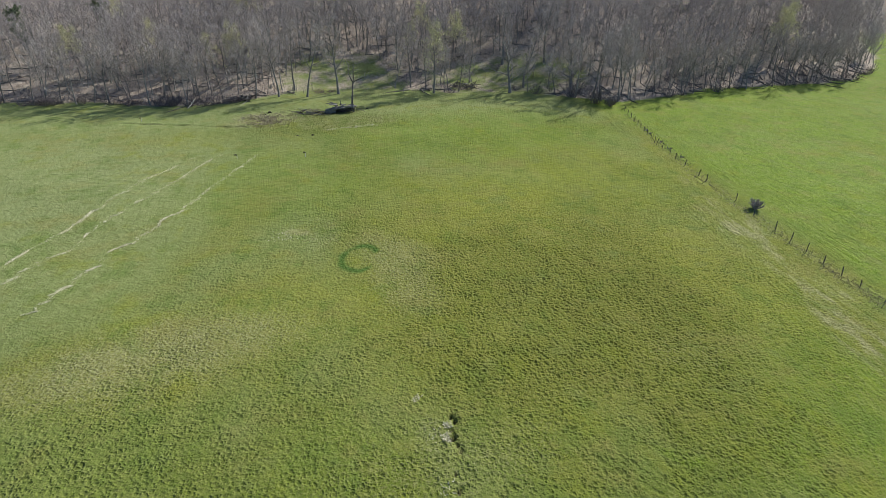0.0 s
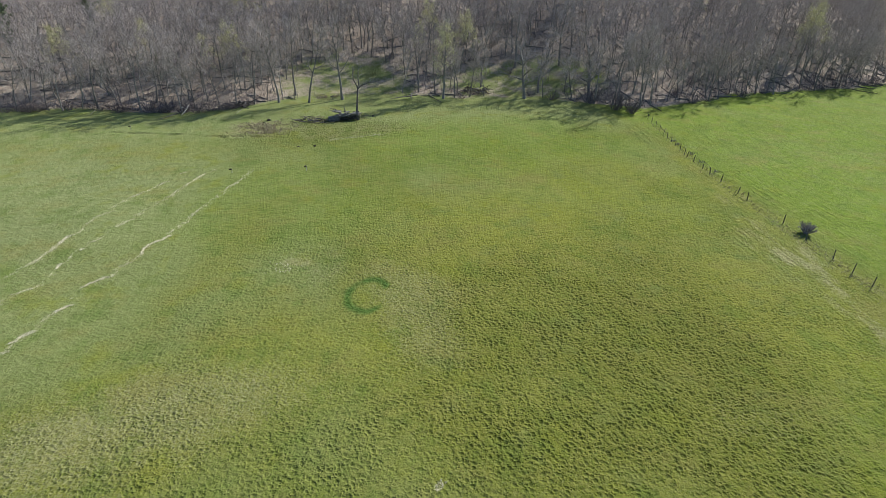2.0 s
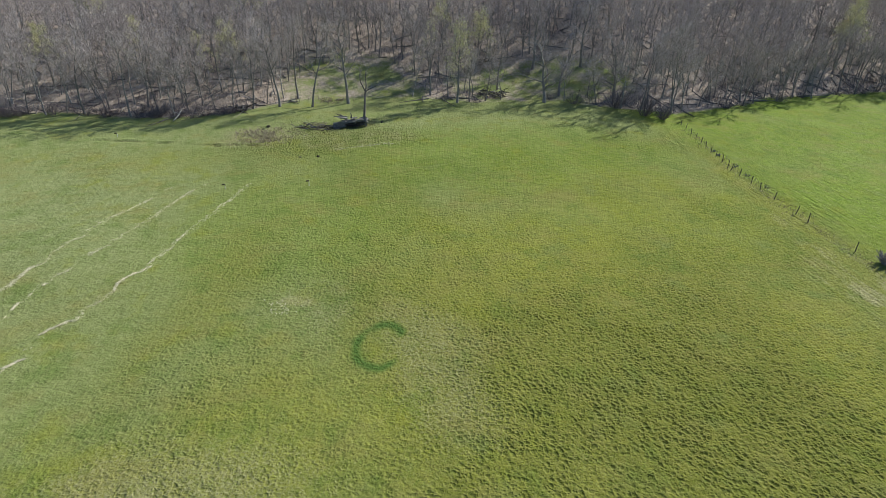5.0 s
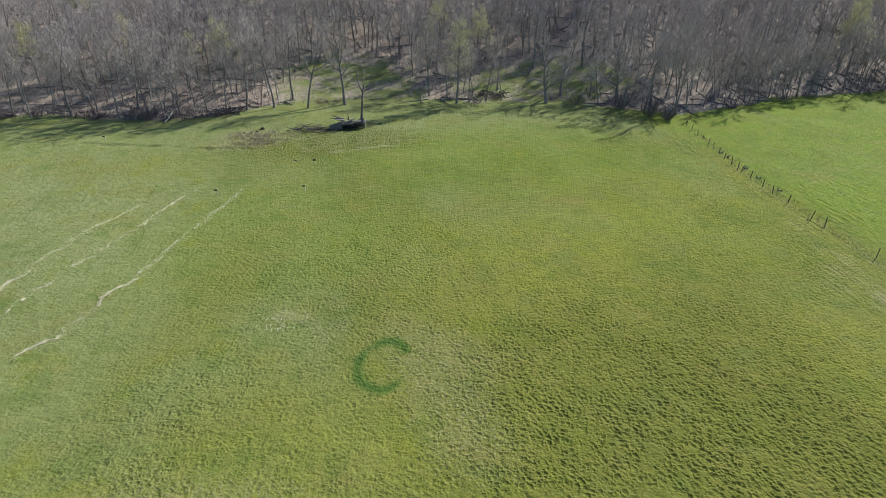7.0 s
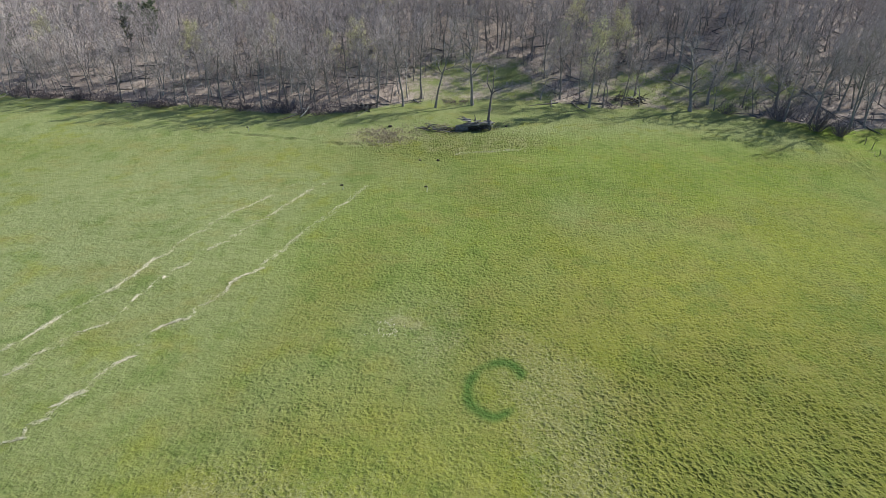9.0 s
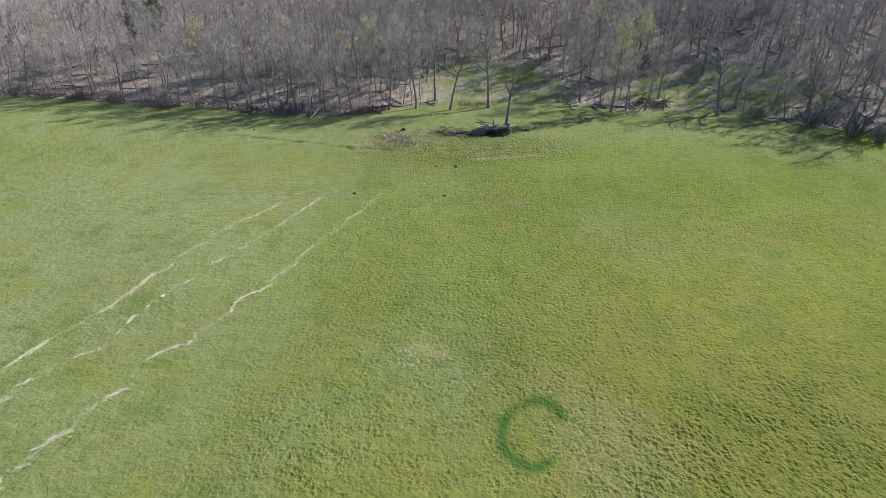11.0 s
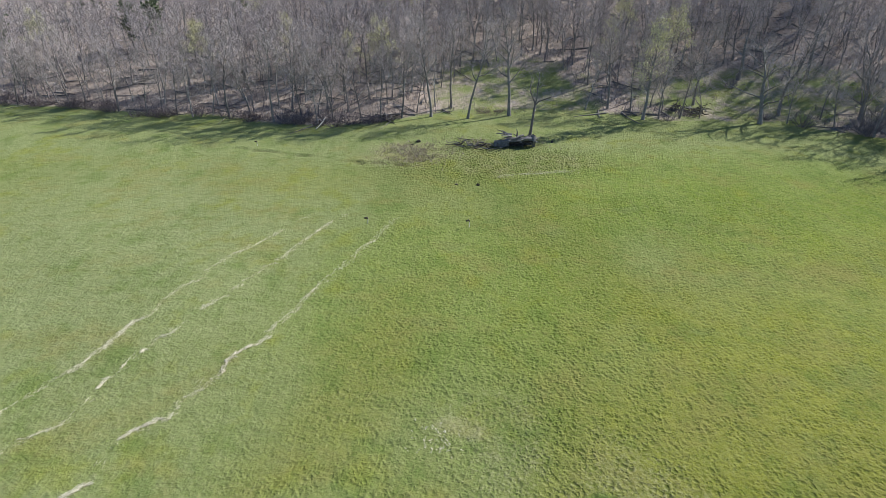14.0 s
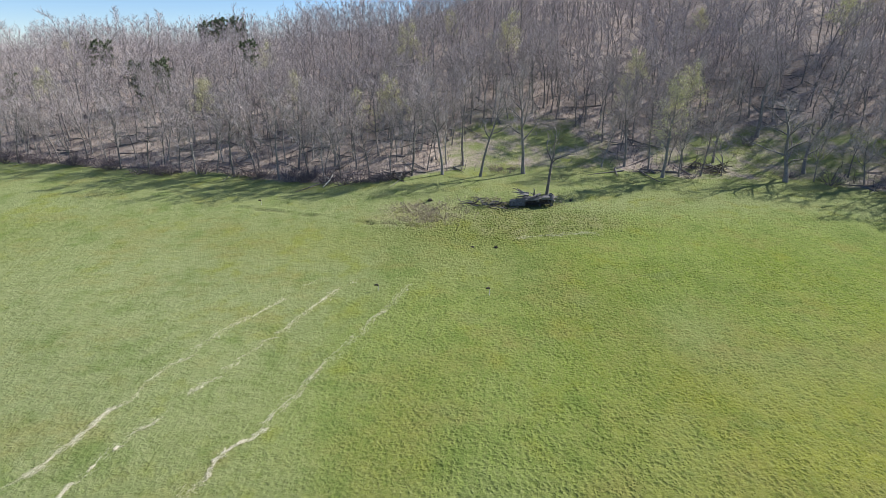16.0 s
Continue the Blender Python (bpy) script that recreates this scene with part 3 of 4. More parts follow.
def pine(seed, height):
    rng = np.random.RandomState(seed)
    wood, crown = Geo(), Geo()
    trunk = bent(rng, (0, 0, -0.3), (0, 0, 1), height, 6, 0.03)
    wood.tube(trunk, np.linspace(0.24, 0.04, 7), 6)
    for i in range(48):
        t = 0.22 + 0.77 * i / 47
        p, d = along(trunk, t)
        reach = height * 0.25 * math.sin(math.pi * min(1.0, 0.25 + 0.78 * (1 - t) / 0.78)) ** 0.7 + 0.3
        line = bent(rng, p, side_way(rng, d, radians(rng.uniform(55, 95)), i * 2.4 + rng.normal(0, 0.3)), reach * rng.uniform(0.65, 1.2), 3, 0.14, 0.08)
        wood.tube(line, np.linspace(0.05, 0.012, 4), 3)
        for _ in range(26):
            q, e = along(line, min(0.99, 0.25 + 0.75 * rng.rand()))
            for _ in range(2):
                end = q + unit(e + rng.normal(0, 0.9, 3) + np.array((0, 0, 0.3))) * rng.uniform(0.4, 0.85)
                w = unit(np.cross(end - q, rng.normal(0, 1, 3))) * 0.14
                crown.add((q, (q + end) / 2 + w, end, (q + end) / 2 - w), ((0, 1, 2), (0, 2, 3)))
    return wood, crown


def shrub(seed, height, width, stems=26, twigs=9):
    rng = np.random.RandomState(seed)
    g = Geo()
    for i in range(stems):
        a = rng.rand() * 6.28
        r = width * 0.18 * rng.rand()
        lean = rng.uniform(0.1, 0.9) * width / height
        line = bent(rng, (r * math.cos(a), r * math.sin(a), -0.1), (lean * math.cos(a), lean * math.sin(a), 1), height * rng.uniform(0.6, 1.05), 4, 0.16)
        g.tube(line, np.linspace(0.03, 0.01, 5), 3)
        for k in range(twigs):
            q, e = along(line, min(0.99, 0.2 + 0.8 * rng.rand()))
            end = q + unit(e + rng.normal(0, 0.6, 3)) * rng.uniform(0.25, 0.6) * height / 2.5
            g.needle(q, end, 0.018)
    return g


def placed(x, y, turn=0.0, size=1.0, tall=1.0, sink=0.0):
    z = float(land(x, y)) - sink
    return Matrix.Translation((x, y, z)) @ Matrix.Rotation(turn, 4, "Z") @ Matrix.Diagonal((size, size, size * tall, 1))


# ---- ground and grass ----
build_ground()


def scatter_blades(name, label, material, spots, seed, tall, wide, each, lie=0.0, kind="stuff", category="grass"):
    """Tufts of narrow blades that stand at the spots; lie: how far they are pressed flat."""
    rng = np.random.RandomState(seed)
    xs, ys = np.repeat(spots[:, 0], each), np.repeat(spots[:, 1], each)
    n = len(xs)
    a = rng.rand(n) * 2 * math.pi
    h = tall * rng.uniform(0.5, 1.2, n)
    lean = rng.uniform(0.1, 0.7, n) + lie * 3
    bx, by = xs + rng.normal(0, 0.06, n), ys + rng.normal(0, 0.06, n)
    bz = surface(bx, by) - 0.02
    up = h / np.hypot(1, lean)
    w = wide * rng.uniform(0.6, 1.3, n)
    side = np.column_stack((-np.sin(a) * w, np.cos(a) * w, np.zeros(n)))
    base = np.column_stack((bx, by, bz))
    tip = base + np.column_stack((np.cos(a) * lean * up, np.sin(a) * lean * up, up + 0.06))
    back = base + np.column_stack((-np.cos(a) * w, -np.sin(a) * w, np.zeros(n)))
    v = np.stack((base - side, base + side, back, tip), 1).reshape(-1, 3)
    i = np.arange(n)[:, None] * 4
    f = np.hstack((i, i + 1, i + 3, i + 1, i + 2, i + 3, i + 2, i, i + 3)).reshape(-1, 3)
    return tagged(new(name, mesh_of(name, v, f, material)), label, category, kind=kind)


def grass_spots(n, seed):
    """Spots over the pasture, thicker towards the foreground."""
    rng = np.random.RandomState(seed)
    y = -106 + 104 * rng.rand(n) ** 1.5
    half = 22 + 0.62 * (y + 125)
    x = rng.uniform(-1, 1, n) * half + 2
    keep = (y < edge(x) - 1)
    for hx, hy, hr, hd in HOLES:
        keep &= np.hypot(x - hx, y - hy) > hr * 1.2
    return np.column_stack((x, y))[keep]



def grass_mesh(spots, seed, each, tall, wide, out):
    """Arching blades, one pointed face each, that spread from every spot."""
    rng = np.random.RandomState(seed)
    n = len(spots) * each
    xs, ys, size = np.repeat(spots[:, 0], each), np.repeat(spots[:, 1], each), np.repeat(rng.uniform(0.6, 1.25, len(spots)), each)
    a = rng.rand(n) * 2 * math.pi
    r = rng.rand(n) * 0.10 * size
    bx, by = xs + np.cos(a) * r, ys + np.sin(a) * r
    base = np.column_stack((bx, by, surface(bx, by) - 0.01))
    h, w = tall * size * rng.uniform(0.6, 1.2, n), wide * size * rng.uniform(0.6, 1.3, n)
    reach = out * size * rng.uniform(0.5, 1.2, n)
    side = np.column_stack((-np.sin(a) * w, np.cos(a) * w, np.zeros(n)))
    tip = base + np.column_stack((np.cos(a) * reach, np.sin(a) * reach, h))
    v = np.stack((base - side, base + side, tip), 1).reshape(-1, 3)
    return v, np.arange(n * 3).reshape(-1, 3)


v, f = grass_mesh(grass_spots(30000, 5), 6, 3, 0.06, 0.03, 0.14)
tagged(new("grass", mesh_of("grass", v, f, GRASS)), "short green and olive pasture grass tufts", "grass", kind="stuff")


def strands(line, seed, per_metre, spread, gaps, long, thick):
    """Flattened bleached strands that lie roughly along a line."""
    rng = np.random.RandomState(seed)
    p = np.array(line, float)
    s = np.concatenate(((0,), np.cumsum(np.linalg.norm(np.diff(p, axis=0), axis=1))))
    n = int(s[-1] * per_metre)
    u = rng.rand(n) * s[-1]
    x, y = np.interp(u, s, p[:, 0]), np.interp(u, s, p[:, 1])
    i = np.clip(np.searchsorted(s, u) - 1, 0, len(p) - 2)
    way = np.arctan2(p[i + 1, 1] - p[i, 1], p[i + 1, 0] - p[i, 0]) + rng.normal(0, 0.35, n)
    zero = u * 0
    width = spread * (0.3 + 1.4 * lattice(u, zero, 1.9, seed + 1))
    x += rng.normal(0, 1, n) * width + 0.5 * (lattice(u, zero, 1.9, seed + 5) - 0.5)
    y += rng.normal(0, 1, n) * width * 0.5
    keep = rng.rand(n) < 3.0 * (0.5 * lattice(u, zero, 3.1, seed + 2) + 0.5 * lattice(u, zero, 0.8, seed + 7) - gaps)
    x, y, way = x[keep], y[keep], way[keep]
    n = len(x)
    half = long * rng.uniform(0.4, 1.2, n)
    d = np.column_stack((np.cos(way) * half, np.sin(way) * half, zero[:n]))
    w = np.column_stack((-np.sin(way), np.cos(way), zero[:n])) * (thick * rng.uniform(0.5, 1.4, n))[:, None]
    c = np.column_stack((x, y, surface(x, y) + rng.uniform(0.05, 0.09, n)))
    up = np.column_stack((zero[:n], zero[:n], rng.uniform(0.003, 0.012, n)))
    v = np.stack((c - d - up, c + w, c - w, c + d - up, c + up), 1).reshape(-1, 3)
    o = np.arange(n)[:, None] * 5
    return v, np.hstack((o, o + 1, o + 4, o + 1, o + 3, o + 4, o + 3, o + 2, o + 4, o + 2, o, o + 4)).reshape(-1, 3)


for i, line in enumerate(TRAILS):
    pieces = [strands(line, 40 + 9 * i, (20, 15, 20, 4)[i], 0.20, 0.34, 0.22, 0.011)]
    for j, (xa, ya, xb, yb, much) in enumerate(BRIGHT[i]):
        run = np.linspace((xa, ya), (xb, yb), 5) + np.random.RandomState(700 + 20 * i + j).normal(0, 0.1, (5, 2))
        pieces.append(strands(run, 1000 + 40 * i + j, (105, 105, 115, 70)[i] * much * (0.36 if i < 3 and ya > -50 else 0.9), 0.13 if i < 3 else 0.5, 0.22, 0.20, 0.013))
    start = np.cumsum([0] + [len(v) for v, f in pieces])
    ob = new("dead_grass_trail", mesh_of("dead_grass_trail", np.vstack([v for v, f in pieces]), np.vstack([f + s for (v, f), s in zip(pieces, start)]), STRAW))
    tagged(ob, "narrow broken line of bleached flattened dead grass", "dead grass", kind="stuff")

TUFTS = ((4.0, -97.0, 0.2, 60), (3.5, -96.6, 0.4, 16), (4.2, -95.7, 0.16, 40), (2.3, -92.4, 0.16, 14), (2.0, -92.7, 0.16, 10), (3.2, -101.8, 0.5, 16), (-10.5, -62.3, 0.8, 50))
rng = np.random.RandomState(77)
spots = np.vstack([np.column_stack((rng.normal(x, r, n), rng.normal(y, r, n))) for x, y, r, n in TUFTS])
scatter_blades("dead_grass", "bleached dead grass tufts lying on the turf", STRAW, spots, 78, 0.24, 0.035, 2, 0.8, category="dead grass")

# standing dead weeds round the fallen tree
weeds = np.vstack([np.column_stack((rng.normal(x, sx, n), rng.normal(y, sy, n))) for x, y, sx, sy, n in ((-18.5, -9.5, 2.6, 2.4, 900), (-14.5, -9, 2.5, 2.2, 500), (-17.5, -13, 2.2, 1.4, 350), (-21, -7, 1.2, 2.0, 200), (-8, -4.5, 2.6, 1.1, 600), (-6, 13, 1.8, 1.0, 700), (2.5, -4, 1.5, 1.5, 150))])
weeds = weeds[lattice(weeds[:, 0], weeds[:, 1], 1.2, 23) > 0.4]
scatter_blades("dead_weeds", "patch of standing brown dead weeds", WEED, weeds, 79, 0.42, 0.022, 2, 0.2, category="weeds")
a = rng.rand(1900) ** 1.7
verge = np.column_stack((np.interp(a, (0, 0.25, 0.5, 1), (54.9, 55.4, 56.4, 62.4)) + rng.normal(-0.4, 0.8, 1900), -92 + 80 * a))
scatter_blades("fence_weeds", "pale dead weeds along the fence line", WEED, verge, 80, 0.26, 0.022, 2, 0.3, category="weeds")


# ---- fence ----
def post(rng, height):
    g = Geo()
    lean = rng.normal(0, 0.06, 2)
    line = [(lean[0] * h, lean[1] * h, h) for h in (-0.3, 0.3 * height, 0.7 * height, height - 0.03, height)]
    g.tube(line, (0.055, 0.052, 0.050, 0.046, 0.028), 7)
    return g


def build_fence():
    rng = np.random.RandomState(90)
    ys = (-9.4, -12.1, -15.2, -17.6, -20.2, -22.6, -24.9, -27.1, -29.7, -32.0, -33.2, -35.6, -38.7, -41.0, -44.4, -49.1, -51.4, -59.2, -63.8, -68.7, -71.8, -74.7, -77.6, -80.4, -83.0, -86.2, -89.0)
    root = thing("fence", "line of dark weathered wooden fence posts between two pastures", "fence")
    for y in ys:
        x = float(np.interp(y, (-90, -83, -75, -68, -59, -49, -33, -9), (55.0, 55.0, 55.1, 55.5, 56.2, 56.4, 57.6, 63.0)))
        ob = part("post", post(rng, rng.uniform(0.95, 1.25)), POST, root)
        ob.location = (x, y, float(land(x, y)))


build_fence()


# ---- marker stakes and small things on the turf ----
def stake(x, y, height, turn):
    root = thing("marker_stake", "short pale stake with a dark top in the pasture turf", "stake", "stakes in the pasture")
    g = Geo()
    g.tube(((0, 0, -0.15), (0.02, 0, height * 0.5), (0.06, 0, height)), (0.045, 0.04, 0.035), 6)
    part("stick", g, PAINT, root)
    g = Geo()
    g.tube(((0.06, 0, height - 0.02), (-0.05, 0.02, height + 0.12), (-0.28, 0.05, height + 0.10), (-0.36, 0.05, height + 0.02)), (0.05, 0.11, 0.10, 0.03), 6)
    part("dark_top", g, ROT, root, "dark ragged top")
    root.matrix_world = placed(x, y, turn)


stake(-20.6, -32.9, 0.55, 0.2)
stake(-9.2, -32.9, 0.6, 0.5)
stake(-43.6, -5.6, 0.7, 0.1)


def clod(seed, x, y, wide, height):
    rng = np.random.RandomState(seed)
    bm = bmesh.new()
    bmesh.ops.create_icosphere(bm, subdivisions=3, radius=1)
    for v in bm.verts:
        k = 1 + 0.35 * noise.noise(v.co * 2.2 + Vector((seed, 0, 0))) + 0.15 * noise.noise(v.co * 6)
        v.co = Vector((v.co.x * wide * k, v.co.y * wide * 0.7 * k, max(-0.05, v.co.z * height * k)))
    me = bpy.data.meshes.new("earth_clod")
    bm.to_mesh(me)
    bm.free()
    me.materials.append(ROT)
    ob = tagged(new("earth_clod", me), "dark clod of turned earth on the turf", "clod", "clods on the turf")
    ob.matrix_world = placed(x, y, rng.rand() * 6)


clod(1, -8.3, -21.3, 0.24, 0.2)
clod(2, -11.1, -21.3, 0.25, 0.1)
clod(3, -17.8, -4.7, 0.38, 0.35)
clod(4, -18.6, -6.0, 0.22, 0.14)
clod(5, 3.2, -3.6, 0.3, 0.3)


# ---- fallen tree beside the dead snag ----
def build_fallen_tree():
    rng = np.random.RandomState(101)
    root = thing("fallen_tree", "old grey fallen hollow trunk rotting beside a dead snag", "fallen tree")
    g = Geo()
    line = np.array(((0.3, -5.6, 0.72), (-0.9, -5.6, 0.7), (-2.4, -5.7, 0.62), (-4.1, -5.9, 0.48), (-6.0, -6.1, 0.3)))
    k, sides = 24, 18
    t = np.linspace(0, 1, k)
    c = np.column_stack([np.interp(t, np.linspace(0, 1, 5), line[:, i]) for i in range(3)])
    ang = np.arange(sides) * 2 * math.pi / sides
    shells = []
    for rad, flip in ((1.0, False), (0.74, True)):
        v, f = [], []
        for i in range(k):
            for q in ang:
                r = (0.92 - 0.45 * t[i]) * rad * (1 + 0.16 * math.sin(3 * q + 2 * t[i]) + 0.28 * noise.noise(Vector((i * 0.4, 3 * math.cos(q), 3 * math.sin(q)))))
                v.append((c[i, 0], c[i, 1] + r * math.cos(q), c[i, 2] + r * math.sin(q)))
        for i in range(k - 1):
            for j in range(sides):
                # the bark has rotted away along one flank
                if 2 <= i <= 15 and math.cos(ang[j] - math.pi - 0.25 - 0.5 * noise.noise(Vector((i * 0.7, 0, 5)))) > 0.74:
                    continue
                a0, a1 = i * sides + j, i * sides + (j + 1) % sides
                tri = [(a0, a1, a1 + sides), (a0, a1 + sides, a0 + sides)]
                f += [p[::-1] for p in tri] if flip else tri
        shells.append((np.array(v) + np.array((0, 0, float(land(-2, -5.7)))), f))
    g.add(*shells[0])
    part("hollow_trunk", g, HOLLOW, root, "grey hollow trunk with split bark")
    g = Geo()
    g.add(*shells[1])
    rim = np.vstack((shells[0][0][:sides], shells[1][0][:sides]))
    g.add(rim, [(j, (j + 1) % sides, sides + j) for j in range(sides)] + [((j + 1) % sides, sides + (j + 1) % sides, sides + j) for j in range(sides)])
    part("rotten_core", g, ROT, root, "dark rotten inside of the trunk")
    # splintered slabs and roots
    for i in range(16):
        g = Geo()
        x0 = rng.uniform(-3.5, 0.4)
        line = bent(rng, (x0, -5.4 + rng.normal(0, 0.5), rng.uniform(0.5, 1.3)), (rng.uniform(-1, -0.3), rng.normal(0, 0.3), rng.uniform(-0.25, 0.35)), rng.uniform(1.2, 3), 4, 0.15)
        g.tube(line, np.linspace(rng.uniform(0.12, 0.24), 0.04, 5), 6)
        part("broken_limb", g, HOLLOW if i % 3 else OLD_WOOD, root)
    for i in range(5):
        g = Geo()
        line = bent(rng, (0.3, -5.6 + rng.normal(0, 0.4), 0.5 + rng.normal(0, 0.35)), (1, rng.normal(0, 0.6), rng.normal(0, 0.6)), rng.uniform(0.5, 1.1), 3, 0.25)
        g.tube(line, np.linspace(0.15, 0.03, 4), 5)
        part("root", g, PALE_BARK, root, "bleached broken root")
    for i in range(26):
        g = Geo()
        x0, y0 = rng.uniform(-12, -4.5), rng.normal(-6.0, 0.9)
        line = bent(rng, (x0, y0, float(land(x0, y0)) + rng.uniform(0.08, 0.4)), (rng.normal(-1, 0.5), rng.normal(0, 0.5), rng.normal(0, 0.1)), rng.uniform(1, 3.2), 4, 0.25, -0.02)
        line[:, 2] = np.maximum(line[:, 2], land(line[:, 0], line[:, 1]) + 0.05)
        g.tube(line, np.linspace(rng.uniform(0.05, 0.13), 0.02, 5), 5)
        part("branch", g, OLD_WOOD if i % 3 else ROT, root)


build_fallen_tree()

# ---- trees of the clearing, each in its own place ----
def build_snag():
    """Upright dead tree: a stout stem that forks into two upper stems and one long side limb."""
    rng = np.random.RandomState(201)
    root = thing("dead_snag", "half-dead upright tree with few crooked limbs beside a fallen trunk", "tree")
    g = Geo()
    g.tube(((-0.05, 0, -0.4), (0, 0, 0.5), (0.12, 0, 2.0), (0.25, 0.05, 3.6), (0.42, 0, 5.2)), (0.40, 0.25, 0.20, 0.18, 0.16), 8)
    part("trunk", g, OLD_BARK, root, smooth=True)
    limbs = (((0.40, 0, 5.1), (0.05, 0.1, 5.9), (-0.45, 0.1, 6.9), (-0.55, 0.2, 7.9), (-0.3, 0.3, 9.0)), ((0.42, 0, 5.2), (0.62, 0, 6.2), (0.55, -0.1, 7.2), (0.62, -0.1, 8.3), (0.75, 0, 9.8)), ((0.40, 0, 4.9), (0.9, -0.1, 5.5), (1.8, -0.3, 5.9), (2.8, -0.3, 6.3), (3.6, -0.2, 6.3)))
    twigs = Geo()
    for i, line in enumerate(limbs):
        g = Geo()
        line = np.array(line)
        g.tube(line, np.linspace((0.15, 0.15, 0.12)[i], 0.04, 5), 6)
        part("limb", g, OLD_BARK, root, smooth=True)
        for j in range(9):
            q, e = along(line, 0.3 + 0.69 * (j + rng.rand()) / 9)
            sub = bent(rng, q, side_way(rng, e, radians(rng.uniform(30, 65)), rng.rand() * 6.28), rng.uniform(0.8, 1.9), 3, 0.22, 0.1)
            twigs.tube(sub, (0.035, 0.025, 0.015, 0), 3, True)
            for k in range(6):
                p, d = along(sub, min(0.99, 0.2 + 0.8 * rng.rand()))
                twigs.spray(rng, p, p + unit(d + rng.normal(0, 0.45, 3)) * rng.uniform(0.3, 0.8), 0.011)
    for j in range(26):
        p = np.array((0.1 + 0.06 * j / 5, 0, 1.6 + 3.2 * j / 26))
        twigs.spray(rng, p, p + unit(rng.normal(0, 1, 3) + np.array((0, 0, 0.3))) * rng.uniform(0.4, 1.0), 0.013)
    part("twigs", twigs, TWIG, root, "fine bare grey twigs")
    root.matrix_world = placed(0.0, -0.6)


build_snag()
SLENDER = (
    # x, y, seed, height, spread, girth, limbs, first, leaves
    (-2.9, 10.5, 202, 17.5, 0.27, 0.30, 15, 0.36, 0),
    (-10.4, 8.6, 203, 16.5, 0.22, 0.21, 12, 0.42, 0),
    (-17.0, 9.2, 204, 16.0, 0.23, 0.22, 12, 0.42, 0),
    (-13.6, 14.0, 205, 16.5, 0.22, 0.22, 12, 0.45, 0),
    (20.7, 10.2, 206, 16.8, 0.22, 0.24, 15, 0.30, 0.32),
    (23.6, 10.4, 207, 12.0, 0.20, 0.12, 10, 0.35, 0),
    (15.5, 15.5, 208, 15.5, 0.22, 0.19, 13, 0.38, 0),
    (19.2, 13.6, 209, 13.0, 0.22, 0.14, 11, 0.35, 0),
)
BROAD = (
    (40.2, 8.6, 210, 15.0, 0.36, 0.33, 16, 0.20, 0),
    (45.0, 12.4, 211, 14.5, 0.32, 0.26, 14, 0.25, 0),
    (54.4, 24.0, 212, 16.0, 0.28, 0.26, 14, 0.3, 0),
    (43.1, 27.0, 213, 16.0, 0.28, 0.30, 14, 0.3, 0),
    (56.9, 9.2, 214, 12.5, 0.36, 0.30, 16, 0.2, 0),
    (31.5, 17.0, 215, 15.0, 0.25, 0.20, 12, 0.3, 0),
)
SINGLE = SLENDER + BROAD
for x, y, seed, height, spread, girth, limbs, first, leaves in SINGLE:
    label = "tall young-leaved tree with slender grey trunk at the clearing" if leaves else ("broad bare tree with low crooked limbs at the wood's edge" if first < 0.26 else "tall bare tree with straight grey trunk at the clearing")
    ob = tree_thing("tree", label, seed, height=height, spread=spread, girth=girth, limbs=limbs, first=first, leaves=leaves, subs=7, twigs=6 if first < 0.26 else 10, stout=1.25 if first < 0.26 else 1.0, crook=2.2 if first < 0.26 else 1.0, lean=0.02, fat=1.2, group="trees at the clearing")
    ob.matrix_world = placed(x, y)

# ---- the wood ----
rng = np.random.RandomState(300)
KINDS = [
    tree_thing("tree", "bare grey woodland tree on a leaf-strewn slope", 310 + i, group="trees of the wood", bark=PALE_BARK if i in (2, 5) else BARK, height=h, spread=s, girth=g, limbs=13, subs=5, twigs=10, first=f - 0.06, fat=1.9)
    for i, (h, s, g, f) in enumerate(((15, 0.27, 0.14, 0.36), (14, 0.30, 0.13, 0.30), (16, 0.25, 0.16, 0.38), (13, 0.28, 0.11, 0.28), (15.5, 0.31, 0.18, 0.32), (14.5, 0.26, 0.12, 0.40), (12, 0.29, 0.10, 0.26), (16.5, 0.28, 0.17, 0.34)))
]
LEAFY = [tree_thing("tree", "woodland tree in pale yellow-green young leaf", 330 + i, group="young-leaved trees of the wood", height=h, spread=0.26, girth=0.18, limbs=12, subs=5, twigs=8, first=0.33, leaves=0.8) for i, h in enumerate((15.5, 14))]
LEAFY_AT = ((-27.5, 44, 0.98), (-50, 31.5, 0.8), (-27.5, 19.5, 0.85), (-34, 23.5, 0.85), (-65, 23.5, 0.8), (-72.5, 36.5, 0.8), (-109, 37.5, 0.8), (-136, 83, 0.8), (-3.0, 50, 1.08), (17.5, 30, 0.85), (65, 50, 1.1), (-19, 72, 1.0), (-61.5, 52, 0.8), (45, 71, 1.0), (126, 23, 1.15), (133, 30, 1.2), (85, 62, 1.1), (110, 50, 1.0), (28, 26, 0.9), (140, 36, 1.15), (22, 38, 0.8))
used = [(x, y) for x, y, *_ in SINGLE] + [(0, -0.6)]
for i, (x, y, k) in enumerate(LEAFY_AT):
    m = placed(x, y, i * 1.7, k)
    if i < 2:
        LEAFY[i].matrix_world = m
    else:
        copy_thing(LEAFY[i % 2], m)
    used.append((x, y))


def in_clearing(x, y):
    return float(np.maximum(ellipse(x, y, -1, 21, 12, 13, -20), 0.9 * ellipse(x, y, 42, 20, 18, 10)))


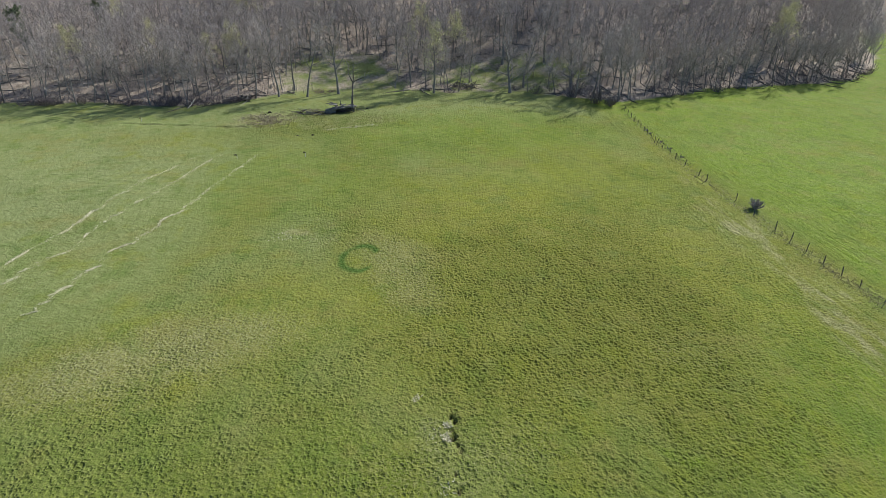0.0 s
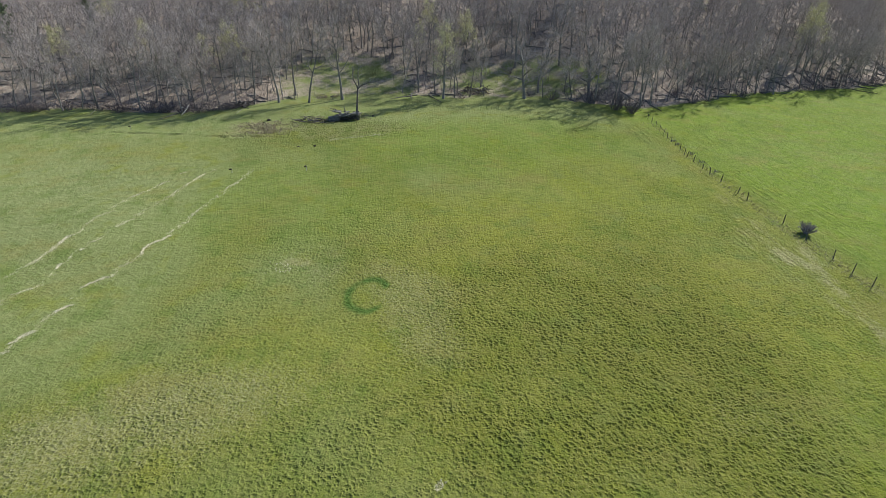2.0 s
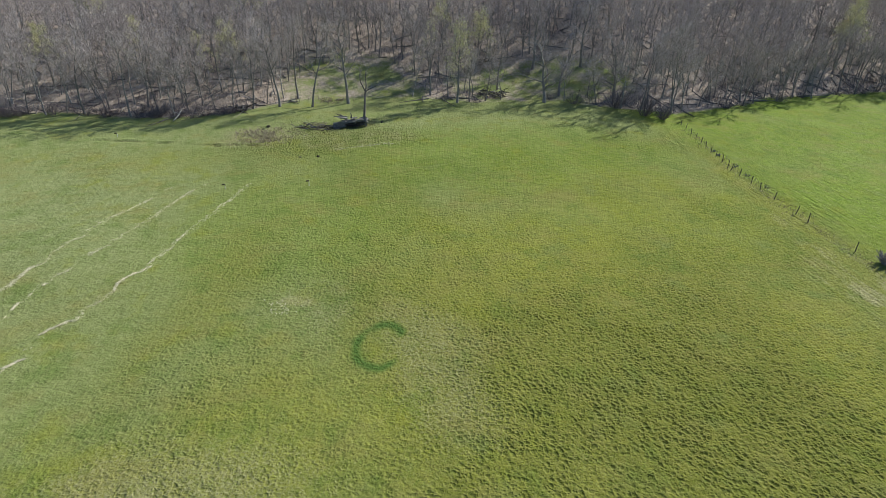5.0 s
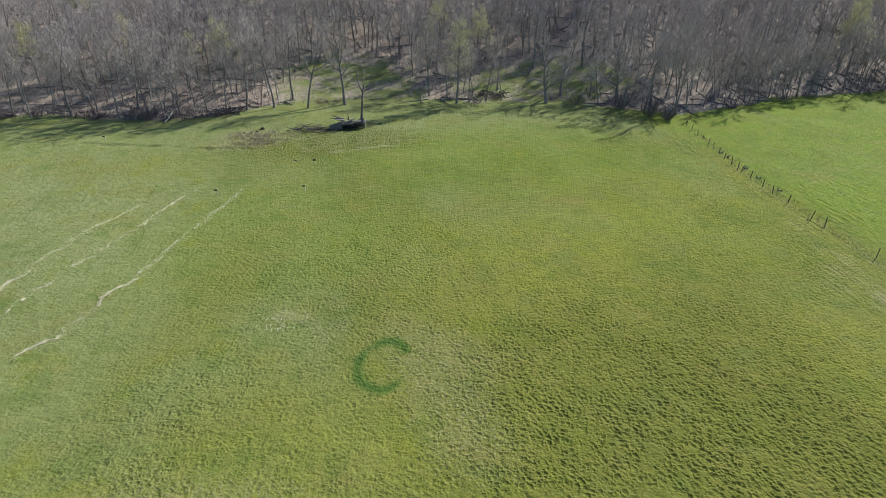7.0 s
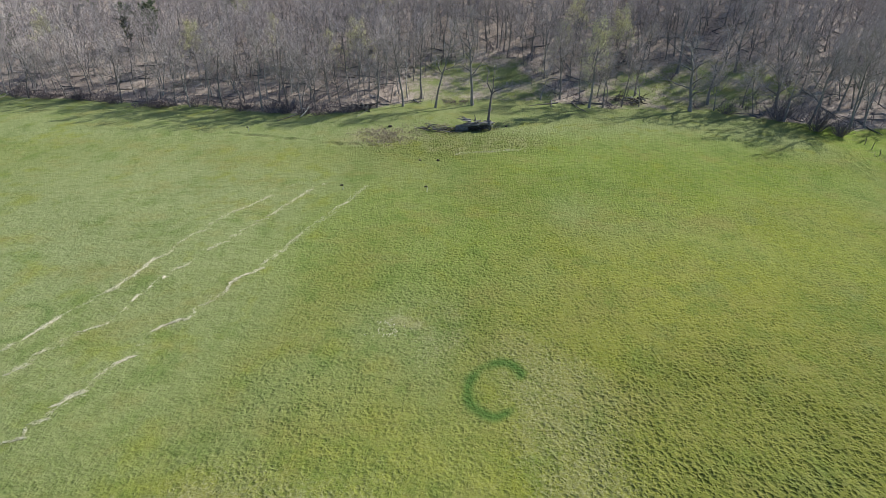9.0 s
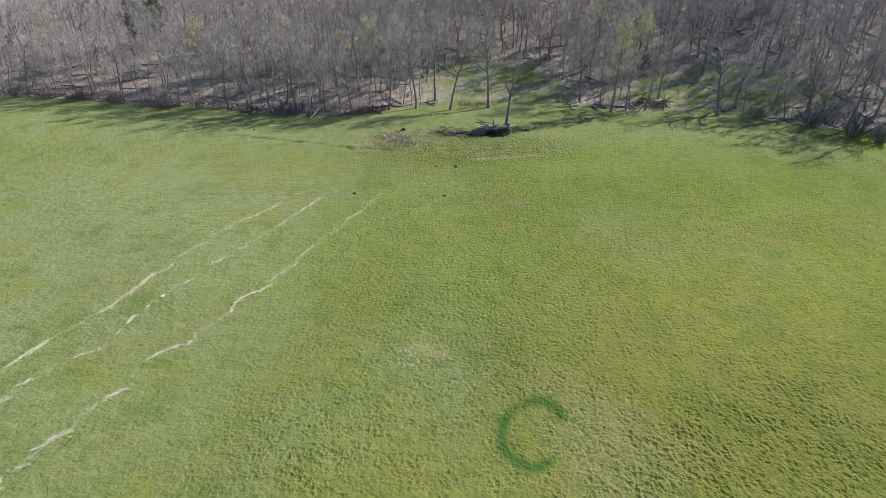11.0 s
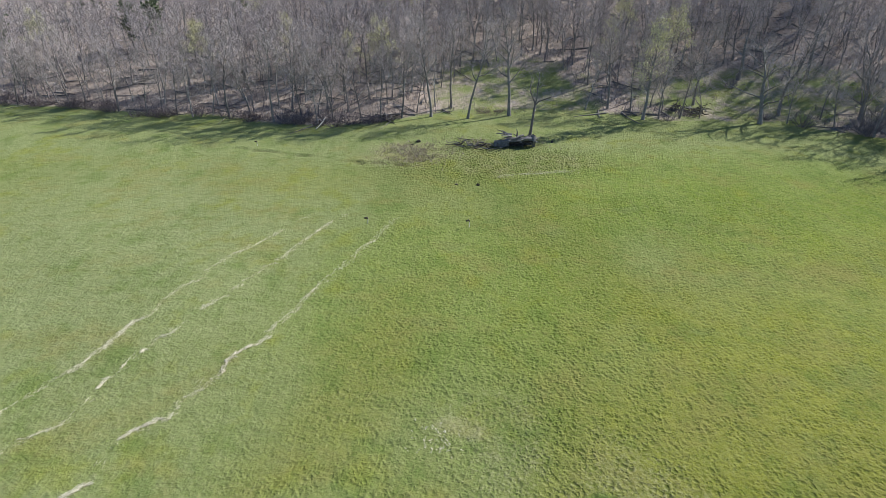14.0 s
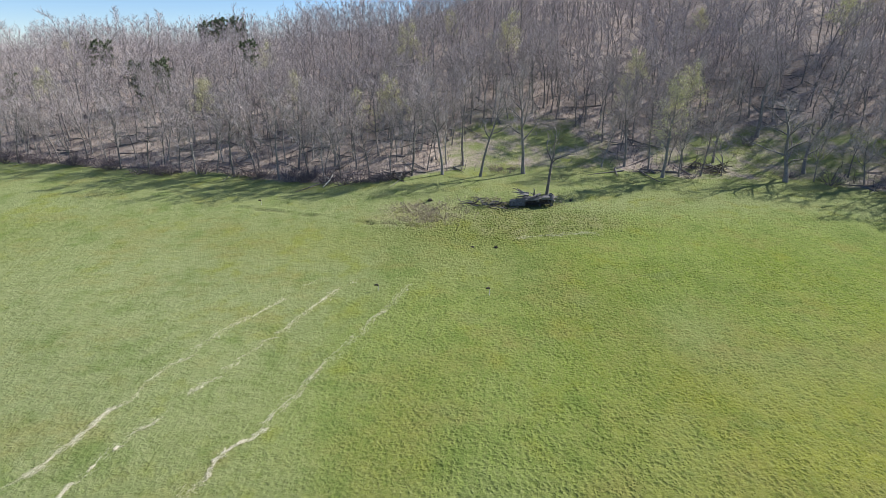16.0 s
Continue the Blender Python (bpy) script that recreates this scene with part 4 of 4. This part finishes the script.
def wood_spots(n, near, far, gap, seed, x0=-125, x1=185):
    """Spots between two distances behind the wood's edge."""
    rng = np.random.RandomState(seed)
    out = []
    for _ in range(n * 40):
        x = rng.uniform(x0, x1)
        y = float(edge(x)) + rng.uniform(near, far)
        if in_clearing(x, y) > 0.3 * rng.rand() + 0.1 or (x > 130 and y < edge(x) + 1):
            continue
        if all((x - a) ** 2 + (y - b) ** 2 > gap * gap for a, b in used):
            used.append((x, y))
            out.append((x, y))
            if len(out) == n:
                break
    return out


spots = wood_spots(95, 0.3, 7, 2.6, 401) + wood_spots(205, 6, 34, 3.4, 402)
for i, (x, y) in enumerate(spots):
    m = placed(x, y, rng.rand() * 6.28, rng.uniform(0.78, 1.12), rng.uniform(0.92, 1.1))
    if i < len(KINDS):
        KINDS[i].matrix_world = m
    else:
        copy_thing(KINDS[rng.randint(len(KINDS))], m)


def merged(name, kinds, groups, material_pair, label, seed):
    """Many trees joined into one piece of far woodland with two materials."""
    rng = np.random.RandomState(seed)
    vs, fs, ms, n = [], [], [], 0
    for x, y, size in [(x, y, size) for spots, size in groups for x, y in spots]:
        parts = kinds[rng.randint(len(kinds))]
        m = placed(x, y, rng.rand() * 6.28, size * rng.uniform(0.85, 1.15), rng.uniform(0.92, 1.12))
        r, t = np.array(m.to_3x3()), np.array(m.translation)
        for slot, (v, f) in enumerate(parts):
            vs.append(v @ r.T + t)
            fs.append(f + n)
            ms.append(np.full(len(f), slot, np.int32))
            n += len(v)
    me = mesh_of(name, np.vstack(vs), np.vstack(fs), material_pair[0])
    me.materials.append(material_pair[1])
    me.polygons.foreach_set("material_index", np.concatenate(ms))
    return tagged(new(name, me), label, "woodland", kind="stuff")


FAR = [tuple(g.arrays() for g in bare_tree(350 + i, height=h, spread=s, girth=0.12, limbs=9, subs=4, twigs=9, first=f, stout=1.0, fat=2.7)[:2]) for i, (h, s, f) in enumerate(((15, 0.30, 0.10), (16, 0.28, 0.14), (14, 0.32, 0.08), (15.5, 0.30, 0.12), (13.5, 0.33, 0.06)))]
MID = [tuple(g.arrays() for g in bare_tree(390 + i, height=h, spread=0.28, girth=0.12, limbs=10, subs=4, twigs=8, first=f - 0.05, fat=2.0)[:2]) for i, (h, f) in enumerate(((14, 0.34), (15, 0.38), (12.5, 0.30), (13.5, 0.26)))]
merged("slope_woodland", MID, ((wood_spots(75, 3, 40, 2.4, 417, -62, 12), 0.95), (wood_spots(24, 10, 45, 2.4, 418, 12, 62), 0.95), (wood_spots(90, 3, 45, 2.2, 422, 62, 150), 0.95)), (BARK, TWIG), "slender bare grey trees on the leaf-strewn slope", 419)
CREST = [tuple(g.arrays() for g in bare_tree(370 + i, height=h, spread=0.42, girth=0.14, limbs=8, subs=3, twigs=8, first=f, stout=1.0, fat=3.6)[:2]) for i, (h, f) in enumerate(((14, 0.05), (15, 0.08), (13, 0.04)))]
merged("crest_woodland", CREST, ((wood_spots(185, 45, 125, 3.0, 411, -200, -60), 0.62), (wood_spots(130, 100, 165, 2.8, 421, -210, -40), 0.66), (wood_spots(100, 60, 130, 3.0, 412, -75, -15), 0.75), (wood_spots(80, 85, 150, 3.2, 413, -35, 60), 1.0), (wood_spots(60, 30, 90, 3.4, 414, 150, 250), 1.0), (wood_spots(45, 2, 36, 3.2, 416, 165, 260), 1.0), (wood_spots(70, 0, 60, 3.6, 420, 235, 330), 1.0)), (BARK, FAR_TWIG), "bare grey woodland along the crest of the hill", 415)
merged("far_woodland", FAR, ((wood_spots(34, 22, 48, 3.0, 409, -14, 72), 0.95), (wood_spots(215, 31, 72, 4.0, 403, -140, 190), 1.0), (wood_spots(100, 66, 128, 4.0, 405, -50, 95), 0.9), (wood_spots(60, 50, 120, 4.5, 408, 90, 200), 1.0), (wood_spots(40, 5, 60, 4, 407, 140, 230), 1.0)), (BARK, FAR_TWIG), "bare grey woodland covering the far hillside", 404)

# evergreens that stand among the bare trees
for i, (x, y, h) in enumerate(((-112, 122, 8), (-108.5, 123, 9), (-105, 122, 9.5), (-101.5, 124, 9), (-98, 123, 8.5), (-126, 77, 10), (-122, 79, 9), (-72.5, 64.5, 10), (-87, 48, 10), (-94, 48.5, 10), (-126, 46, 9))):
    wood, crown = pine(420 + i, h)
    root = thing("pine_tree", "dark green pine standing among bare trees", "pine tree", "pines in the wood")
    part("trunk", wood, BARK, root, smooth=True)
    part("needles", crown, NEEDLE, root, "dark green needles")
    root.matrix_world = placed(x, y)

# ---- shrubs ----
def shrub_thing(seed, x, y, height, width, label, stems=26, twigs=9, material=None):
    root = thing("shrub", label, "shrub", "shrubs")
    part("brush", shrub(seed, height, width, stems, twigs), material or BUSH, root)
    root.matrix_world = placed(x, y)
    return root


shrub_thing(501, 57.2, -62.2, 1.6, 1.5, "small leafless grey shrub at a fence post", 70, 30, TWIG_DARK)
shrub_thing(502, 61.2, -5.4, 3.2, 3.4, "dense leafless brown shrub at the end of the fence", 60, 16)
shrub_thing(503, 58.6, -2.6, 4.8, 5.0, "dense leafless purple-brown shrub at the wood's edge", 60, 16)
shrub_thing(504, 55.0, 3.4, 5.2, 6.0, "dense leafless purple-brown shrub at the wood's edge", 60, 16)
for i, y in enumerate((-24.5, -26.5, -31.8, -35.8, -40.5)):
    shrub_thing(505 + i, float(np.interp(y, (-38, -12), (58.3, 61.6))) + 0.2, y, 0.6, 1.2, "low bramble tangle on the fence line", 16, 8, TWIG_DARK)
base = shrub_thing(520, -62, 11.5, 2.6, 4.0, "low brown leafless brush along the wood's edge", 28, 9)
for i in range(104):
    x = rng.uniform(-105, -22) if i < 70 else rng.uniform(24, 170)
    y = float(edge(x)) + rng.uniform(-0.5, 3.0) if i < 92 else float(edge(x)) + rng.uniform(4, 20)
    copy_thing(base, placed(x, y, rng.rand() * 6, rng.uniform(0.6, 1.15), rng.uniform(0.6, 1.1)))


# ---- dead wood lying about ----
def brush_pile(seed, x, y, wide, n, label):
    rng = np.random.RandomState(seed)
    root = thing("brush_pile", label, "brush pile", "brush piles")
    for i in range(n):
        g = Geo()
        a = rng.rand() * 6.28
        r = wide * 0.5 * rng.rand()
        line = bent(rng, (r * math.cos(a), r * math.sin(a), rng.uniform(0.1, 1.1)), (rng.normal(), rng.normal(), rng.normal(0, 0.3)), rng.uniform(1.2, 3.6), 4, 0.25, -0.05)
        line[:, 2] = np.maximum(line[:, 2], 0.02)
        g.tube(line, np.linspace(rng.uniform(0.05, 0.15), 0.02, 5), 5)
        part("branch", g, OLD_WOOD if i % 2 else ROT, root)
    root.matrix_world = placed(x, y)


brush_pile(601, 30.5, 13.5, 5, 46, "tangled pile of fallen grey branches on grass")
brush_pile(602, 27.5, 14.5, 3, 22, "tangled pile of fallen grey branches on grass")
brush_pile(603, 31, 30, 6, 30, "dark heap of fallen timber under bare trees")
brush_pile(604, -24.5, 7.0, 3, 18, "small heap of pale brushwood at the wood's edge")


def fallen_wood(n, seed):
    rng = np.random.RandomState(seed)
    g = Geo()
    for _ in range(n):
        x = rng.uniform(-110, 170)
        y = float(edge(x)) + 2 + rng.rand() ** 1.5 * 60
        if in_clearing(x, y) > 0.2:
            continue
        line = bent(rng, (x, y, 0), (rng.normal(), rng.normal(), 0), rng.uniform(2, 9), 4, 0.08)
        line[:, 2] = land(line[:, 0], line[:, 1]) + 0.12
        g.tube(line, np.linspace(rng.uniform(0.07, 0.2), 0.03, 5), 5)
    ob = part("fallen_branches", g, OLD_WOOD)
    tagged(ob, "grey fallen branches scattered over leaf litter", "branches", kind="stuff")


def spikes(a, b, r):
    """Many thin three-sided spikes at once."""
    d = b - a
    u = np.cross(d, (0.31, 0.57, 0.76))
    u *= (r / (np.linalg.norm(u, axis=1) + 1e-9))[:, None]
    w = np.cross(d, u)
    w *= (r / (np.linalg.norm(w, axis=1) + 1e-9))[:, None]
    v = np.stack((a + u, a - 0.5 * u + 0.87 * w, a - 0.5 * u - 0.87 * w, b), 1).reshape(-1, 3)
    o = np.arange(len(a))[:, None] * 4
    return v, np.hstack((o, o + 1, o + 3, o + 1, o + 2, o + 3, o + 2, o, o + 3)).reshape(-1, 3)


def undergrowth(n, near, far, x0, x1, tall, seed):
    rng = np.random.RandomState(seed)
    x = rng.uniform(x0, x1, n)
    y = edge(x) + near + (far - near) * rng.rand(n) ** 1.2
    open_ground = np.maximum(ellipse(x, y, -1, 21, 11, 12, -20), 0.8 * ellipse(x, y, 41, 19, 17, 9))
    keep = (lattice(x, y, 5.0, 41) + 0.3 * rng.rand(n) > 0.5) & (rng.rand(n) > open_ground)
    x, y = x[keep], y[keep]
    n = len(x)
    a = np.column_stack((x, y, land(x, y) - 0.1))
    h = tall * rng.uniform(0.35, 1.2, n)
    b = a + np.column_stack((rng.normal(0, 0.22, n) * h, rng.normal(0, 0.22, n) * h, h))
    out = [spikes(a, b, 0.03 * np.sqrt(h))]
    for _ in range(6):
        q = a + (b - a) * rng.uniform(0.25, 0.95, n)[:, None]
        e = q + (unit_rows(rng.normal(0, 1, (n, 3)) + np.array((0, 0, 0.5)))) * (h * rng.uniform(0.2, 0.45, n))[:, None]
        out.append(spikes(q, e, np.full(n, 0.022)))
    base, vs, fs = 0, [], []
    for v, f in out:
        vs.append(v)
        fs.append(f + base)
        base += len(v)
    return np.vstack(vs), np.vstack(fs)


def unit_rows(v):
    return v / (np.linalg.norm(v, axis=1)[:, None] + 1e-9)


v, f = undergrowth(5200, 1.5, 60, -125, 185, 2.6, 620)
tagged(new("undergrowth", mesh_of("undergrowth", v, f, BUSH)), "leafless saplings and brush under the trees", "undergrowth", kind="stuff")
v, f = undergrowth(5500, 70, 130, -200, 20, 5.5, 621)
tagged(new("hilltop_undergrowth", mesh_of("hilltop_undergrowth", v, f, FAR_TWIG)), "leafless saplings along the crest of the wooded hill", "undergrowth", kind="stuff")
fallen_wood(1000, 610)
g = Geo()
g.tube(((0, 0, 0.08), (0.6, 0.7, 0.5), (1.1, 1.5, 0.9), (1.6, 2.4, 1.6)), (0.06, 0.1, 0.11, 0.08), 6)
g.tube(((1.1, 1.5, 0.9), (0.7, 2.1, 1.2), (0.2, 2.4, 1.2)), (0.07, 0.05, 0.03), 5)
ob = tagged(part("fallen_branch", g, PAINT), "bleached barkless branch lying at the wood's edge", "branch")
ob.matrix_world = placed(-36.4, 3.0, 0.2)
